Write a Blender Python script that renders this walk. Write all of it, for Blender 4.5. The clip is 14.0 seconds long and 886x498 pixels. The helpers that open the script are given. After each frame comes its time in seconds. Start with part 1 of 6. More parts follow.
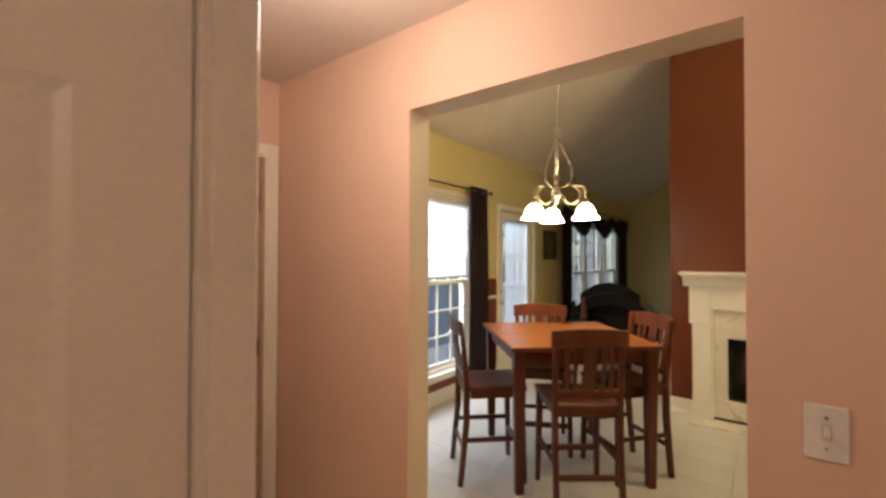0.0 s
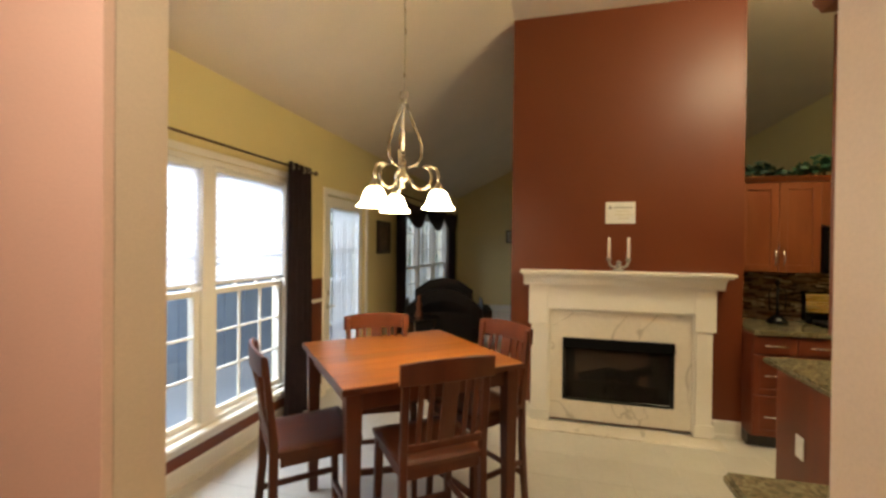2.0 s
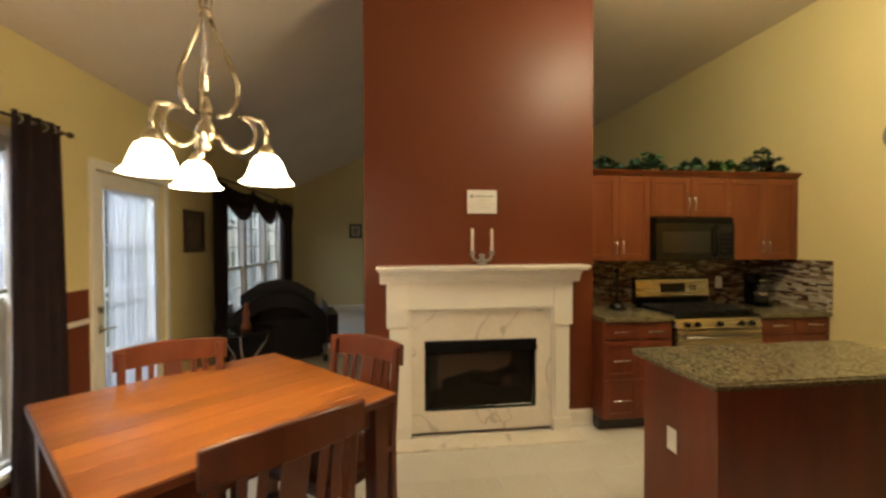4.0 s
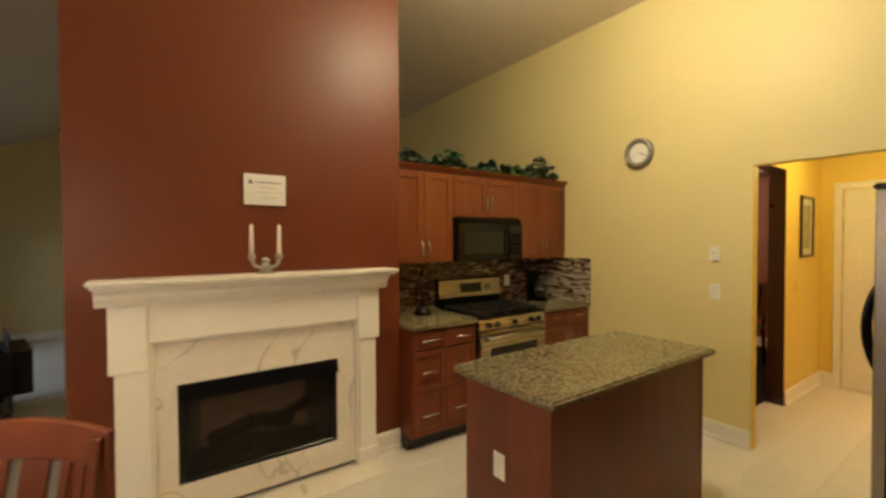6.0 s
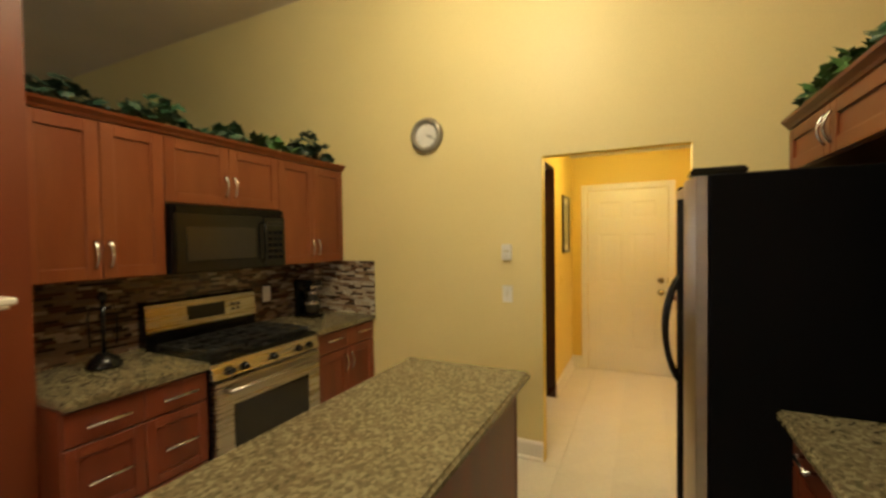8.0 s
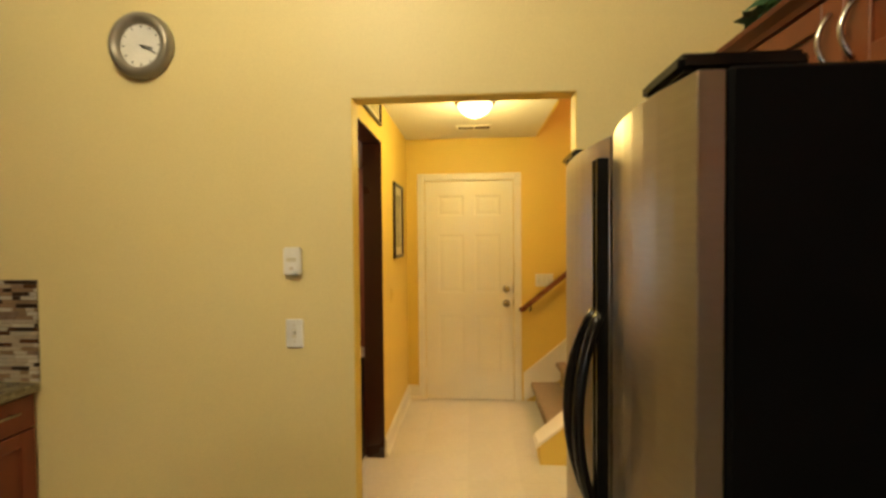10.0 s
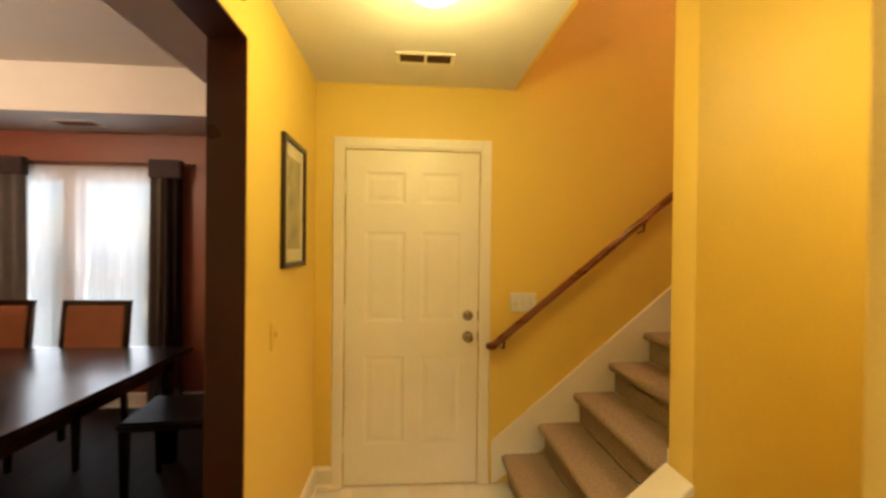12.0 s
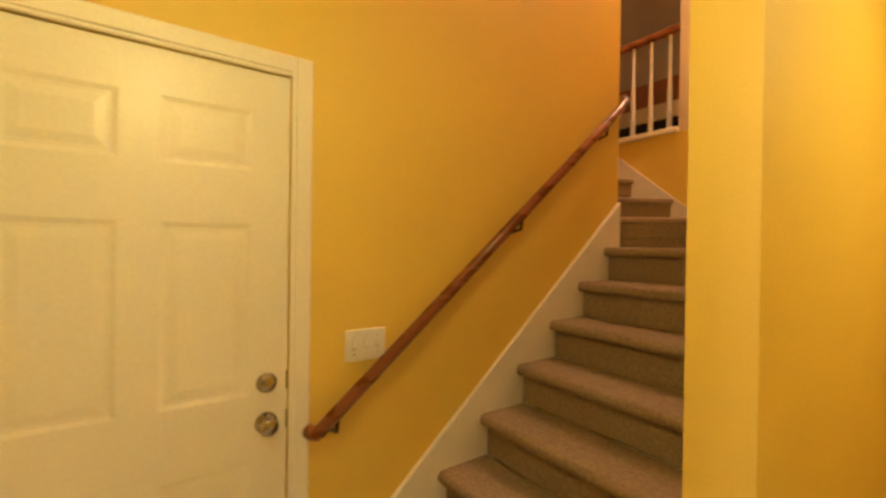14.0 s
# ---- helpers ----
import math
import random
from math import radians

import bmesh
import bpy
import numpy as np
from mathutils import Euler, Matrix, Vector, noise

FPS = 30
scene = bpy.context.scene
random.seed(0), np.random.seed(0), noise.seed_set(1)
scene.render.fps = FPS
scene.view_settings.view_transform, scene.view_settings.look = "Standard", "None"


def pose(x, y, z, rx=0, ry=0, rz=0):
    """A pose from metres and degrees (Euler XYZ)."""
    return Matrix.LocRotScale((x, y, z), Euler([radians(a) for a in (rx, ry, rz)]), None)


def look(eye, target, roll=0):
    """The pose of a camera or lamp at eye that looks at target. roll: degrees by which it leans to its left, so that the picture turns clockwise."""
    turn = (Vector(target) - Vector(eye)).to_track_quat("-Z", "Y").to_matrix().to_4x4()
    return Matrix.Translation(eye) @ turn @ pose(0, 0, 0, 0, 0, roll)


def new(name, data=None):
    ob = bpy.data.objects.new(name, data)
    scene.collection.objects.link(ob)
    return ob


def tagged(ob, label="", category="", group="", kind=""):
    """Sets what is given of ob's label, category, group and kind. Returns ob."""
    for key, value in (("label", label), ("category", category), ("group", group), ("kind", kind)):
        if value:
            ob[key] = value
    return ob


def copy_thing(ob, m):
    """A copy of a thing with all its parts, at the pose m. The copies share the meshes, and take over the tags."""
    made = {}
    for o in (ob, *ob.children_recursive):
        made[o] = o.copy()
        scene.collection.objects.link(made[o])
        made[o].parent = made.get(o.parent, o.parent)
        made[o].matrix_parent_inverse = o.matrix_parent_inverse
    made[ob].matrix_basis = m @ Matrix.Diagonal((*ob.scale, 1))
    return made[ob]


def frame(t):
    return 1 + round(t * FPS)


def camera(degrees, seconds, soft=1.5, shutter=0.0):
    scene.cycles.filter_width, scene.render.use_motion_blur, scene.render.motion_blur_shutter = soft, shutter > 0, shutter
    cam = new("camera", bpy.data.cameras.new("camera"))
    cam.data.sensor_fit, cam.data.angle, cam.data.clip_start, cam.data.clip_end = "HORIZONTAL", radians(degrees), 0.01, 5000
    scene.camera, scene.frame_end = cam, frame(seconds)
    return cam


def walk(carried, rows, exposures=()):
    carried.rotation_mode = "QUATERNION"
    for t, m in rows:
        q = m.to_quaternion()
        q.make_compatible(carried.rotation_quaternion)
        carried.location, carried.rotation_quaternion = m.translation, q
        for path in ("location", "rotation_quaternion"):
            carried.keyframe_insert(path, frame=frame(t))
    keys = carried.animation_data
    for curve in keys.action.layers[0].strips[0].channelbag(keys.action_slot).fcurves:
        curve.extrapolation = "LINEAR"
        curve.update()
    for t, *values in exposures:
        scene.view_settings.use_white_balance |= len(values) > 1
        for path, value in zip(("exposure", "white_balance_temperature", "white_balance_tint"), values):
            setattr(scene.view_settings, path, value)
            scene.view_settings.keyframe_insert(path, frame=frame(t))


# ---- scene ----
cam = camera(92.96, 14.0, soft=2.8, shutter=0.35)
PATH = [
    (0, pose(0.121, 0.020, 1.480, 90.86, -0.16, 37.59)),
    (0.5, pose(-0.003, 0.163, 1.490, 90.71, -0.45, 29.80)),
    (1, pose(-0.105, 0.352, 1.503, 90.21, -0.53, 23.49)),
    (1.5, pose(-0.188, 0.531, 1.521, 89.84, -0.57, 19.09)),
    (2, pose(-0.263, 0.697, 1.533, 89.59, -0.64, 14.49)),
    (2.2, pose(-0.288, 0.758, 1.530, 89.59, -0.54, 12.58)),
    (4.3, pose(-0.423, 1.376, 1.516, 88.96, 0.35, -11.12)),
    (4.5, pose(-0.424, 1.427, 1.521, 88.91, 0.44, -13.93)),
    (5, pose(-0.407, 1.571, 1.519, 88.91, 0.28, -20.74)),
    (5.5, pose(-0.389, 1.702, 1.522, 88.98, 0.24, -28.14)),
    (6, pose(-0.294, 1.868, 1.523, 88.90, 0.15, -35.31)),
    (6.5, pose(-0.167, 2.031, 1.524, 88.78, 0.18, -42.24)),
    (7, pose(-0.017, 2.193, 1.526, 88.74, 0.38, -49.68)),
    (7.5, pose(0.199, 2.333, 1.515, 88.87, 0.53, -57.30)),
    (8, pose(0.451, 2.437, 1.517, 88.62, 0.77, -64.50)),
    (8.5, pose(0.719, 2.512, 1.509, 88.62, 0.66, -71.91)),
    (9, pose(1.033, 2.558, 1.516, 88.70, 0.29, -78.02)),
    (9.2, pose(1.156, 2.577, 1.523, 88.51, 0.28, -80.25)),
    (11.3, pose(2.497, 2.577, 1.455, 89.85, -0.36, -90.54)),
    (11.5, pose(2.647, 2.593, 1.458, 89.80, -0.77, -91.48)),
    (12, pose(2.979, 2.635, 1.463, 89.57, -0.66, -94.65)),
    (12.5, pose(3.289, 2.659, 1.469, 89.69, -0.56, -100.58)),
    (13, pose(3.566, 2.628, 1.477, 90.03, -0.60, -107.72)),
    (13.5, pose(3.831, 2.634, 1.485, 89.84, -0.69, -116.33)),
    (14, pose(4.103, 2.592, 1.485, 89.69, -0.78, -125.22)),
]
walk(cam, PATH)

# ---- world, sun, lights ----
world = bpy.data.worlds.new("sky")
scene.world = world
world.use_nodes = True
_wt = world.node_tree
_sky = _wt.nodes.new("ShaderNodeTexSky")
_sky.sky_type = "NISHITA"
_sky.sun_disc = False
_sky.sun_elevation, _sky.sun_rotation = radians(64), radians(110)
_wt.links.new(_sky.outputs[0], _wt.nodes["Background"].inputs[0])
_wt.nodes["Background"].inputs[1].default_value = 0.15


def lamp(name, kind, energy, color, m, **kw):
    data = bpy.data.lights.new(name, kind)
    data.energy, data.color = energy, color
    for key, value in kw.items():
        if key == "radius":
            data.shadow_soft_size = value
        elif key == "size":
            data.shape, data.size, data.size_y = "RECTANGLE", value[0], value[1]
        elif key == "angle":
            data.angle = value
        elif key == "spread":
            data.spread = value
    ob = new(name, data)
    ob.matrix_world = m
    return ob


WARM = (1.0, 0.89, 0.575)
DAY = (0.74, 0.85, 1.0)
lamp("sun", "SUN", 3.0, (1.0, 0.95, 0.88), look((8, -3, 17.5), (0, 0, 0)), angle=radians(12))
lamp("window_daylight", "AREA", 260, DAY, look((-3.45, 3.05, 2.5), (-1.6, 3.05, 0.3)), size=(2.2, 1.3))
lamp("patio_daylight", "AREA", 1.5, DAY, look((-2.60, 5.03, 1.1), (0, 5.03, 0.9)), size=(0.7, 1.6))
lamp("living_daylight", "AREA", 80, DAY, look((-3.45, 8.2, 2.6), (-1.4, 8.2, 0.3)), size=(2.8, 1.3))
lamp("front_daylight", "AREA", 55, (0.95, 0.95, 1.0), look((7.45, 5.58, 1.3), (4, 5.5, 1.4)), size=(2.0, 2.0))
lamp("island_light", "POINT", 130, WARM, pose(1.62, 3.2, 3.38), radius=0.32)
lamp("alcove_light", "POINT", 13, (1.0, 0.84, 0.38), pose(3.72, 0.95, 2.20), radius=0.08)
# added fill, placed out of view to brighten the tray ceiling
lamp("formal_ceiling_fill", "POINT", 115, (1.0, 0.70, 0.48), pose(4.45, 5.9, 2.42), radius=0.08)
lamp("hall_light", "POINT", 22, (1.0, 0.76, 0.26), pose(4.44, 2.555, 2.20), radius=0.09)
lamp("entry_light", "POINT", 12, (1.0, 0.88, 0.77), pose(-0.74, 0.66, 2.10), radius=0.14)
# added fill out of view; brightens the closet door and north wall
lamp("entry_end_fill", "POINT", 10, (1.0, 0.88, 0.77), pose(1.0, -0.75, 2.10), radius=0.14)
# added fill without a fixture; brightens and warms the upper stair walls
lamp("upper_stair_fill", "POINT", 125, (1.0, 0.62, 0.42), pose(5.2, -0.3, 4.9), radius=0.12)
CH = (-1.062, 2.89)
for _k in range(3):
    _a = radians(3 + 120 * _k)
    lamp("chandelier_bulb", "POINT", 9, (1.0, 0.80, 0.52), pose(CH[0] + 0.2 * math.cos(_a), CH[1] + 0.2 * math.sin(_a), 1.74), radius=0.035)

# ---- materials ----


def material(name, color, rough=0.6, metal=0.0, color2=None, scale=3.0, fine=60.0, bump=0.05, stretch=(1, 1, 1), emit=0.0, spec=0.5, mixlow=0.35, mixhigh=0.65, transmission=0.0, coat=0.0, random_tint=0.0, rough_var=0.08, detail=4.0):
    m = bpy.data.materials.new(name)
    m.use_nodes = True
    nt = m.node_tree
    b = nt.nodes["Principled BSDF"]
    L = nt.links.new
    co = nt.nodes.new("ShaderNodeTexCoord")
    mp = nt.nodes.new("ShaderNodeMapping")
    mp.inputs["Scale"].default_value = stretch
    L(co.outputs["Object"], mp.inputs["Vector"])
    n1 = nt.nodes.new("ShaderNodeTexNoise")
    n1.inputs["Scale"].default_value, n1.inputs["Detail"].default_value = scale, detail
    L(mp.outputs[0], n1.inputs["Vector"])
    n2 = nt.nodes.new("ShaderNodeTexNoise")
    n2.inputs["Scale"].default_value, n2.inputs["Detail"].default_value = fine, 3.0
    L(mp.outputs[0], n2.inputs["Vector"])
    if color2 is None:
        color2 = tuple(c * 0.88 for c in color)
    ramp = nt.nodes.new("ShaderNodeValToRGB")
    ramp.color_ramp.elements[0].position, ramp.color_ramp.elements[1].position = mixlow, mixhigh
    ramp.color_ramp.elements[0].color, ramp.color_ramp.elements[1].color = (*color2, 1), (*color, 1)
    L(n1.outputs["Fac"], ramp.inputs["Fac"])
    last = ramp.outputs["Color"]
    mul = nt.nodes.new("ShaderNodeHueSaturation")
    mr = nt.nodes.new("ShaderNodeMapRange")
    mr.inputs["To Min"].default_value, mr.inputs["To Max"].default_value = 0.92, 1.08
    L(n2.outputs["Fac"], mr.inputs["Value"])
    L(mr.outputs[0], mul.inputs["Value"])
    L(last, mul.inputs["Color"])
    last = mul.outputs["Color"]
    if random_tint:
        oi = nt.nodes.new("ShaderNodeObjectInfo")
        r2 = nt.nodes.new("ShaderNodeMapRange")
        r2.inputs["To Min"].default_value, r2.inputs["To Max"].default_value = 1 - random_tint, 1 + random_tint
        L(oi.outputs["Random"], r2.inputs["Value"])
        h2 = nt.nodes.new("ShaderNodeHueSaturation")
        L(r2.outputs[0], h2.inputs["Value"])
        L(last, h2.inputs["Color"])
        last = h2.outputs["Color"]
    L(last, b.inputs["Base Color"])
    rr = nt.nodes.new("ShaderNodeMapRange")
    rr.inputs["To Min"].default_value, rr.inputs["To Max"].default_value = max(0.02, rough - rough_var), min(1, rough + rough_var)
    L(n1.outputs["Fac"], rr.inputs["Value"])
    L(rr.outputs[0], b.inputs["Roughness"])
    b.inputs["Metallic"].default_value = metal
    b.inputs["Specular IOR Level"].default_value = spec
    b.inputs["Coat Weight"].default_value = coat
    b.inputs["Coat Roughness"].default_value = 0.15
    b.inputs["Transmission Weight"].default_value = transmission
    if emit:
        b.inputs["Emission Color"].default_value = (*color, 1)
        b.inputs["Emission Strength"].default_value = emit
    if bump:
        bp = nt.nodes.new("ShaderNodeBump")
        bp.inputs["Strength"].default_value, bp.inputs["Distance"].default_value = bump, 0.004
        L(n2.outputs["Fac"], bp.inputs["Height"])
        L(bp.outputs[0], b.inputs["Normal"])
    return m


M_YEL = material("paint_pale_yellow", (0.72, 0.60, 0.29), 0.5, scale=1.2, fine=180, bump=0.12, color2=(0.69, 0.57, 0.27))
M_GOLD = material("paint_golden_yellow", (0.75, 0.545, 0.115), 0.55, scale=1.2, fine=180, bump=0.06, color2=(0.72, 0.52, 0.105))
M_PINK = material("paint_peach", (0.74, 0.52, 0.40), 0.6, scale=1.2, fine=180, bump=0.12, color2=(0.71, 0.49, 0.375))
M_RED = material("paint_terracotta", (0.150, 0.038, 0.0125), 0.40, spec=0.34, scale=1.0, fine=180, bump=0.10, color2=(0.135, 0.031, 0.012))
M_CREAM = material("paint_cream_peach", (0.70, 0.57, 0.42), 0.55, scale=1.2, fine=180, bump=0.12)
M_WINE = material("paint_wine_brown", (0.24, 0.075, 0.042), 0.5, scale=1.2, fine=180, bump=0.1)
M_DKJAMB = material("paint_dark_brown_gloss", (0.045, 0.010, 0.006), 0.3, scale=2, fine=150, bump=0.08)
M_VAULT = material("vault_texture_cream", (0.74, 0.63, 0.48), 0.8, scale=2.0, fine=120, bump=0.35, color2=(0.70, 0.60, 0.46))
M_CEIL = material("ceiling_texture_white", (0.72, 0.69, 0.64), 0.8, scale=2.0, fine=120, bump=0.35, color2=(0.68, 0.65, 0.60))
M_CEILPINK = material("ceiling_texture_peach", (0.72, 0.60, 0.52), 0.8, scale=2.0, fine=120, bump=0.35, color2=(0.68, 0.57, 0.49))
# near-black brown with grain, used to paint the dining room floor's shade
M_FLOORSHADE = material("floor_shade_brown", (0.022, 0.010, 0.006), 0.6, spec=0.15, scale=2.0, fine=24, bump=0.05, stretch=(0.8, 8, 8), color2=(0.022, 0.009, 0.006))
M_TRIM = material("trim_white_gloss", (0.80, 0.75, 0.66), 0.35, scale=2.5, fine=90, bump=0.05, color2=(0.77, 0.72, 0.62))
M_FLOOR = material("tile_pale_stone", (0.64, 0.60, 0.53), 0.36, scale=2.2, fine=26, bump=0.04, color2=(0.60, 0.56, 0.49), random_tint=0.01)
M_GROUT = material("grout_beige", (0.60, 0.56, 0.49), 0.85, scale=6, fine=120, bump=0.2)
M_CARPET = material("carpet_taupe", (0.36, 0.27, 0.185), 0.95, scale=70, fine=420, bump=1.0, color2=(0.27, 0.20, 0.135), spec=0.1)
M_CHERRY = material("cherry_cabinet", (0.185, 0.052, 0.0155), 0.38, spec=0.4, scale=2.2, fine=26, bump=0.05, stretch=(5, 5, 0.7), color2=(0.155, 0.037, 0.0105), random_tint=0.05)
# island's redder panels; on the base cabinets its darkness stands in for shade
M_ISLE_BASESHADE = material("cherry_wine_and_base_shade", (0.165, 0.034, 0.0115), 0.4, scale=2.0, fine=24, bump=0.05, stretch=(5, 5, 0.7), color2=(0.115, 0.024, 0.009), random_tint=0.06)
M_TABLE = material("table_top_honey_wood", (0.27, 0.090, 0.016), 0.33, spec=0.3, scale=1.7, fine=22, bump=0.04, stretch=(0.9, 6, 6), color2=(0.150, 0.043, 0.009), mixlow=0.30, mixhigh=0.62, random_tint=0.16, coat=0.03)
M_CHAIR = material("chair_mahogany", (0.110, 0.029, 0.011), 0.38, spec=0.35, scale=2.6, fine=30, bump=0.05, stretch=(4, 4, 1.0), color2=(0.075, 0.019, 0.007), coat=0.04)
M_ESPRESSO = material("espresso_wood", (0.022, 0.010, 0.007), 0.22, scale=3, fine=40, bump=0.04, stretch=(1, 6, 6), coat=0.3)
M_STEEL = material("brushed_steel", (0.42, 0.385, 0.33), 0.28, metal=1.0, scale=2, fine=30, bump=0.03, stretch=(1, 1, 40), color2=(0.36, 0.33, 0.28))
M_FRIDGESTEEL = material("fridge_steel", (0.36, 0.315, 0.265), 0.36, metal=1.0, scale=2, fine=20, bump=0.0, stretch=(1, 1, 6), color2=(0.345, 0.30, 0.253), rough_var=0.015)
M_NICKEL = material("satin_nickel", (0.62, 0.55, 0.42), 0.28, metal=1.0, scale=8, fine=60, bump=0.02)
M_CHROME = material("brushed_chrome", (0.55, 0.53, 0.50), 0.24, metal=1.0, scale=6, fine=60, bump=0.0, rough_var=0.04)
M_KNOB = material("polished_nickel", (0.40, 0.36, 0.31), 0.14, metal=1.0, scale=8, fine=60, bump=0.0, rough_var=0.03)
M_BRONZE = material("aged_bronze", (0.10, 0.055, 0.028), 0.42, metal=0.9, scale=20, fine=90, bump=0.05)
M_BLACK = material("black_gloss", (0.006, 0.006, 0.006), 0.18, spec=0.28, scale=4, fine=60, bump=0.0, rough_var=0.05)
M_BLACKTEX = material("black_textured", (0.0035, 0.0035, 0.004), 0.5, scale=6, fine=300, bump=0.1, spec=0.05)
M_IRON = material("cast_iron", (0.012, 0.012, 0.012), 0.6, scale=10, fine=200, bump=0.3)
M_DKGLASS = material("oven_glass", (0.022, 0.019, 0.015), 0.10, scale=2, fine=20, bump=0.0, rough_var=0.03, spec=0.3)
M_LINER = material("fire_brick_liner", (0.12, 0.080, 0.060), 0.8, scale=5, fine=60, bump=0.2, color2=(0.085, 0.058, 0.043))
M_SOOT = material("charred_log", (0.010, 0.008, 0.007), 0.9, scale=20, fine=120, bump=0.6, spec=0.1)
M_SOFA = material("black_leather", (0.008, 0.006, 0.006), 0.42, spec=0.25, scale=7, fine=120, bump=0.35)
M_DRAPE = material("drape_dark_plum", (0.045, 0.022, 0.024), 0.8, scale=10, fine=300, bump=0.3, color2=(0.030, 0.014, 0.015))
M_DRAPE2 = material("drape_taupe_stripe", (0.20, 0.155, 0.12), 0.75, scale=10, fine=300, bump=0.3)
M_WHITE = material("white_plastic", (0.80, 0.78, 0.72), 0.35, scale=5, fine=80, bump=0.02)
M_WAX = material("candle_wax", (0.82, 0.74, 0.66), 0.5, scale=8, fine=60, bump=0.05)
M_PAPER = material("print_paper", (0.70, 0.66, 0.52), 0.6, scale=7, fine=50, bump=0.0, color2=(0.52, 0.47, 0.33))
M_INK = material("ink_grey", (0.20, 0.19, 0.17), 0.6, scale=20, fine=80, bump=0.0)
M_FRAME = material("picture_frame_dark", (0.025, 0.012, 0.009), 0.3, scale=6, fine=60, bump=0.03)
M_LEATHER = material("chair_leather_russet", (0.26, 0.085, 0.035), 0.45, scale=8, fine=140, bump=0.2)
M_SIDING = material("siding_grey_blue", (0.12, 0.155, 0.22), 0.7, scale=2, fine=40, bump=0.1)
M_GRASS = material("grass_ground", (0.10, 0.15, 0.05), 0.95, scale=1.5, fine=50, bump=0.4, color2=(0.05, 0.07, 0.03))
M_CONCRETE = material("concrete_grey", (0.17, 0.18, 0.20), 0.85, scale=2, fine=60, bump=0.2)
M_BARK = material("bark", (0.13, 0.10, 0.075), 0.9, scale=6, fine=50, bump=0.6)
M_VINYL = material("white_vinyl_lattice", (0.75, 0.76, 0.78), 0.5, scale=4, fine=60, bump=0.03)
M_GREYWALL = material("upper_wall_mauve_grey", (0.36, 0.29, 0.27), 0.7, scale=1.5, fine=150, bump=0.1)
M_RAIL = material("handrail_oak_red", (0.24, 0.065, 0.020), 0.28, scale=3, fine=30, bump=0.04, stretch=(6, 1, 6), color2=(0.17, 0.045, 0.013), coat=0.3)
M_LEAF = [material("ivy_leaf", c, 0.42, scale=6, fine=60, bump=0.15, color2=tuple(v * 0.6 for v in c), random_tint=0.1) for c in ((0.020, 0.075, 0.030), (0.045, 0.135, 0.030), (0.014, 0.050, 0.028))]


def shade_material(name, color, strength, rough=0.5):
    m = material(name, color, rough, scale=12, fine=60, bump=0.03)
    b = m.node_tree.nodes["Principled BSDF"]
    b.inputs["Emission Color"].default_value = (1.0, 0.80, 0.48, 1)
    b.inputs["Emission Strength"].default_value = strength
    return m


M_GLOW = shade_material("alabaster_glass_lit", (0.9, 0.82, 0.66), 24.0)
M_DOME = shade_material("dome_glass_lit", (0.9, 0.82, 0.66), 3.2)


def cloth_material(name, color, trans, clear=0.0):
    """Thin woven cloth that lets daylight through."""
    m = bpy.data.materials.new(name)
    m.use_nodes = True
    nt = m.node_tree
    nt.nodes.remove(nt.nodes["Principled BSDF"])
    out = nt.nodes["Material Output"]
    d, t, mix = nt.nodes.new("ShaderNodeBsdfDiffuse"), nt.nodes.new("ShaderNodeBsdfTranslucent"), nt.nodes.new("ShaderNodeMixShader")
    n = nt.nodes.new("ShaderNodeTexNoise")
    n.inputs["Scale"].default_value = 90
    ramp = nt.nodes.new("ShaderNodeValToRGB")
    ramp.color_ramp.elements[0].color = (*[c * 0.9 for c in color], 1)
    ramp.color_ramp.elements[1].color = (*color, 1)
    nt.links.new(n.outputs["Fac"], ramp.inputs["Fac"])
    for s in (d, t):
        nt.links.new(ramp.outputs["Color"], s.inputs["Color"])
    mix.inputs[0].default_value = trans
    nt.links.new(d.outputs[0], mix.inputs[1])
    nt.links.new(t.outputs[0], mix.inputs[2])
    open_weave, holes = nt.nodes.new("ShaderNodeMixShader"), nt.nodes.new("ShaderNodeBsdfTransparent")
    open_weave.inputs[0].default_value = clear
    nt.links.new(mix.outputs[0], open_weave.inputs[1])
    nt.links.new(holes.outputs[0], open_weave.inputs[2])
    nt.links.new(open_weave.outputs[0], out.inputs["Surface"])
    return m


M_SHADE = cloth_material("cellular_shade_white", (0.82, 0.82, 0.85), 0.52)
M_VOILE = cloth_material("voile_white", (0.86, 0.87, 0.90), 0.6, 0.5)
M_SHEER = cloth_material("sheer_white", (0.86, 0.87, 0.90), 0.6, 0.3)


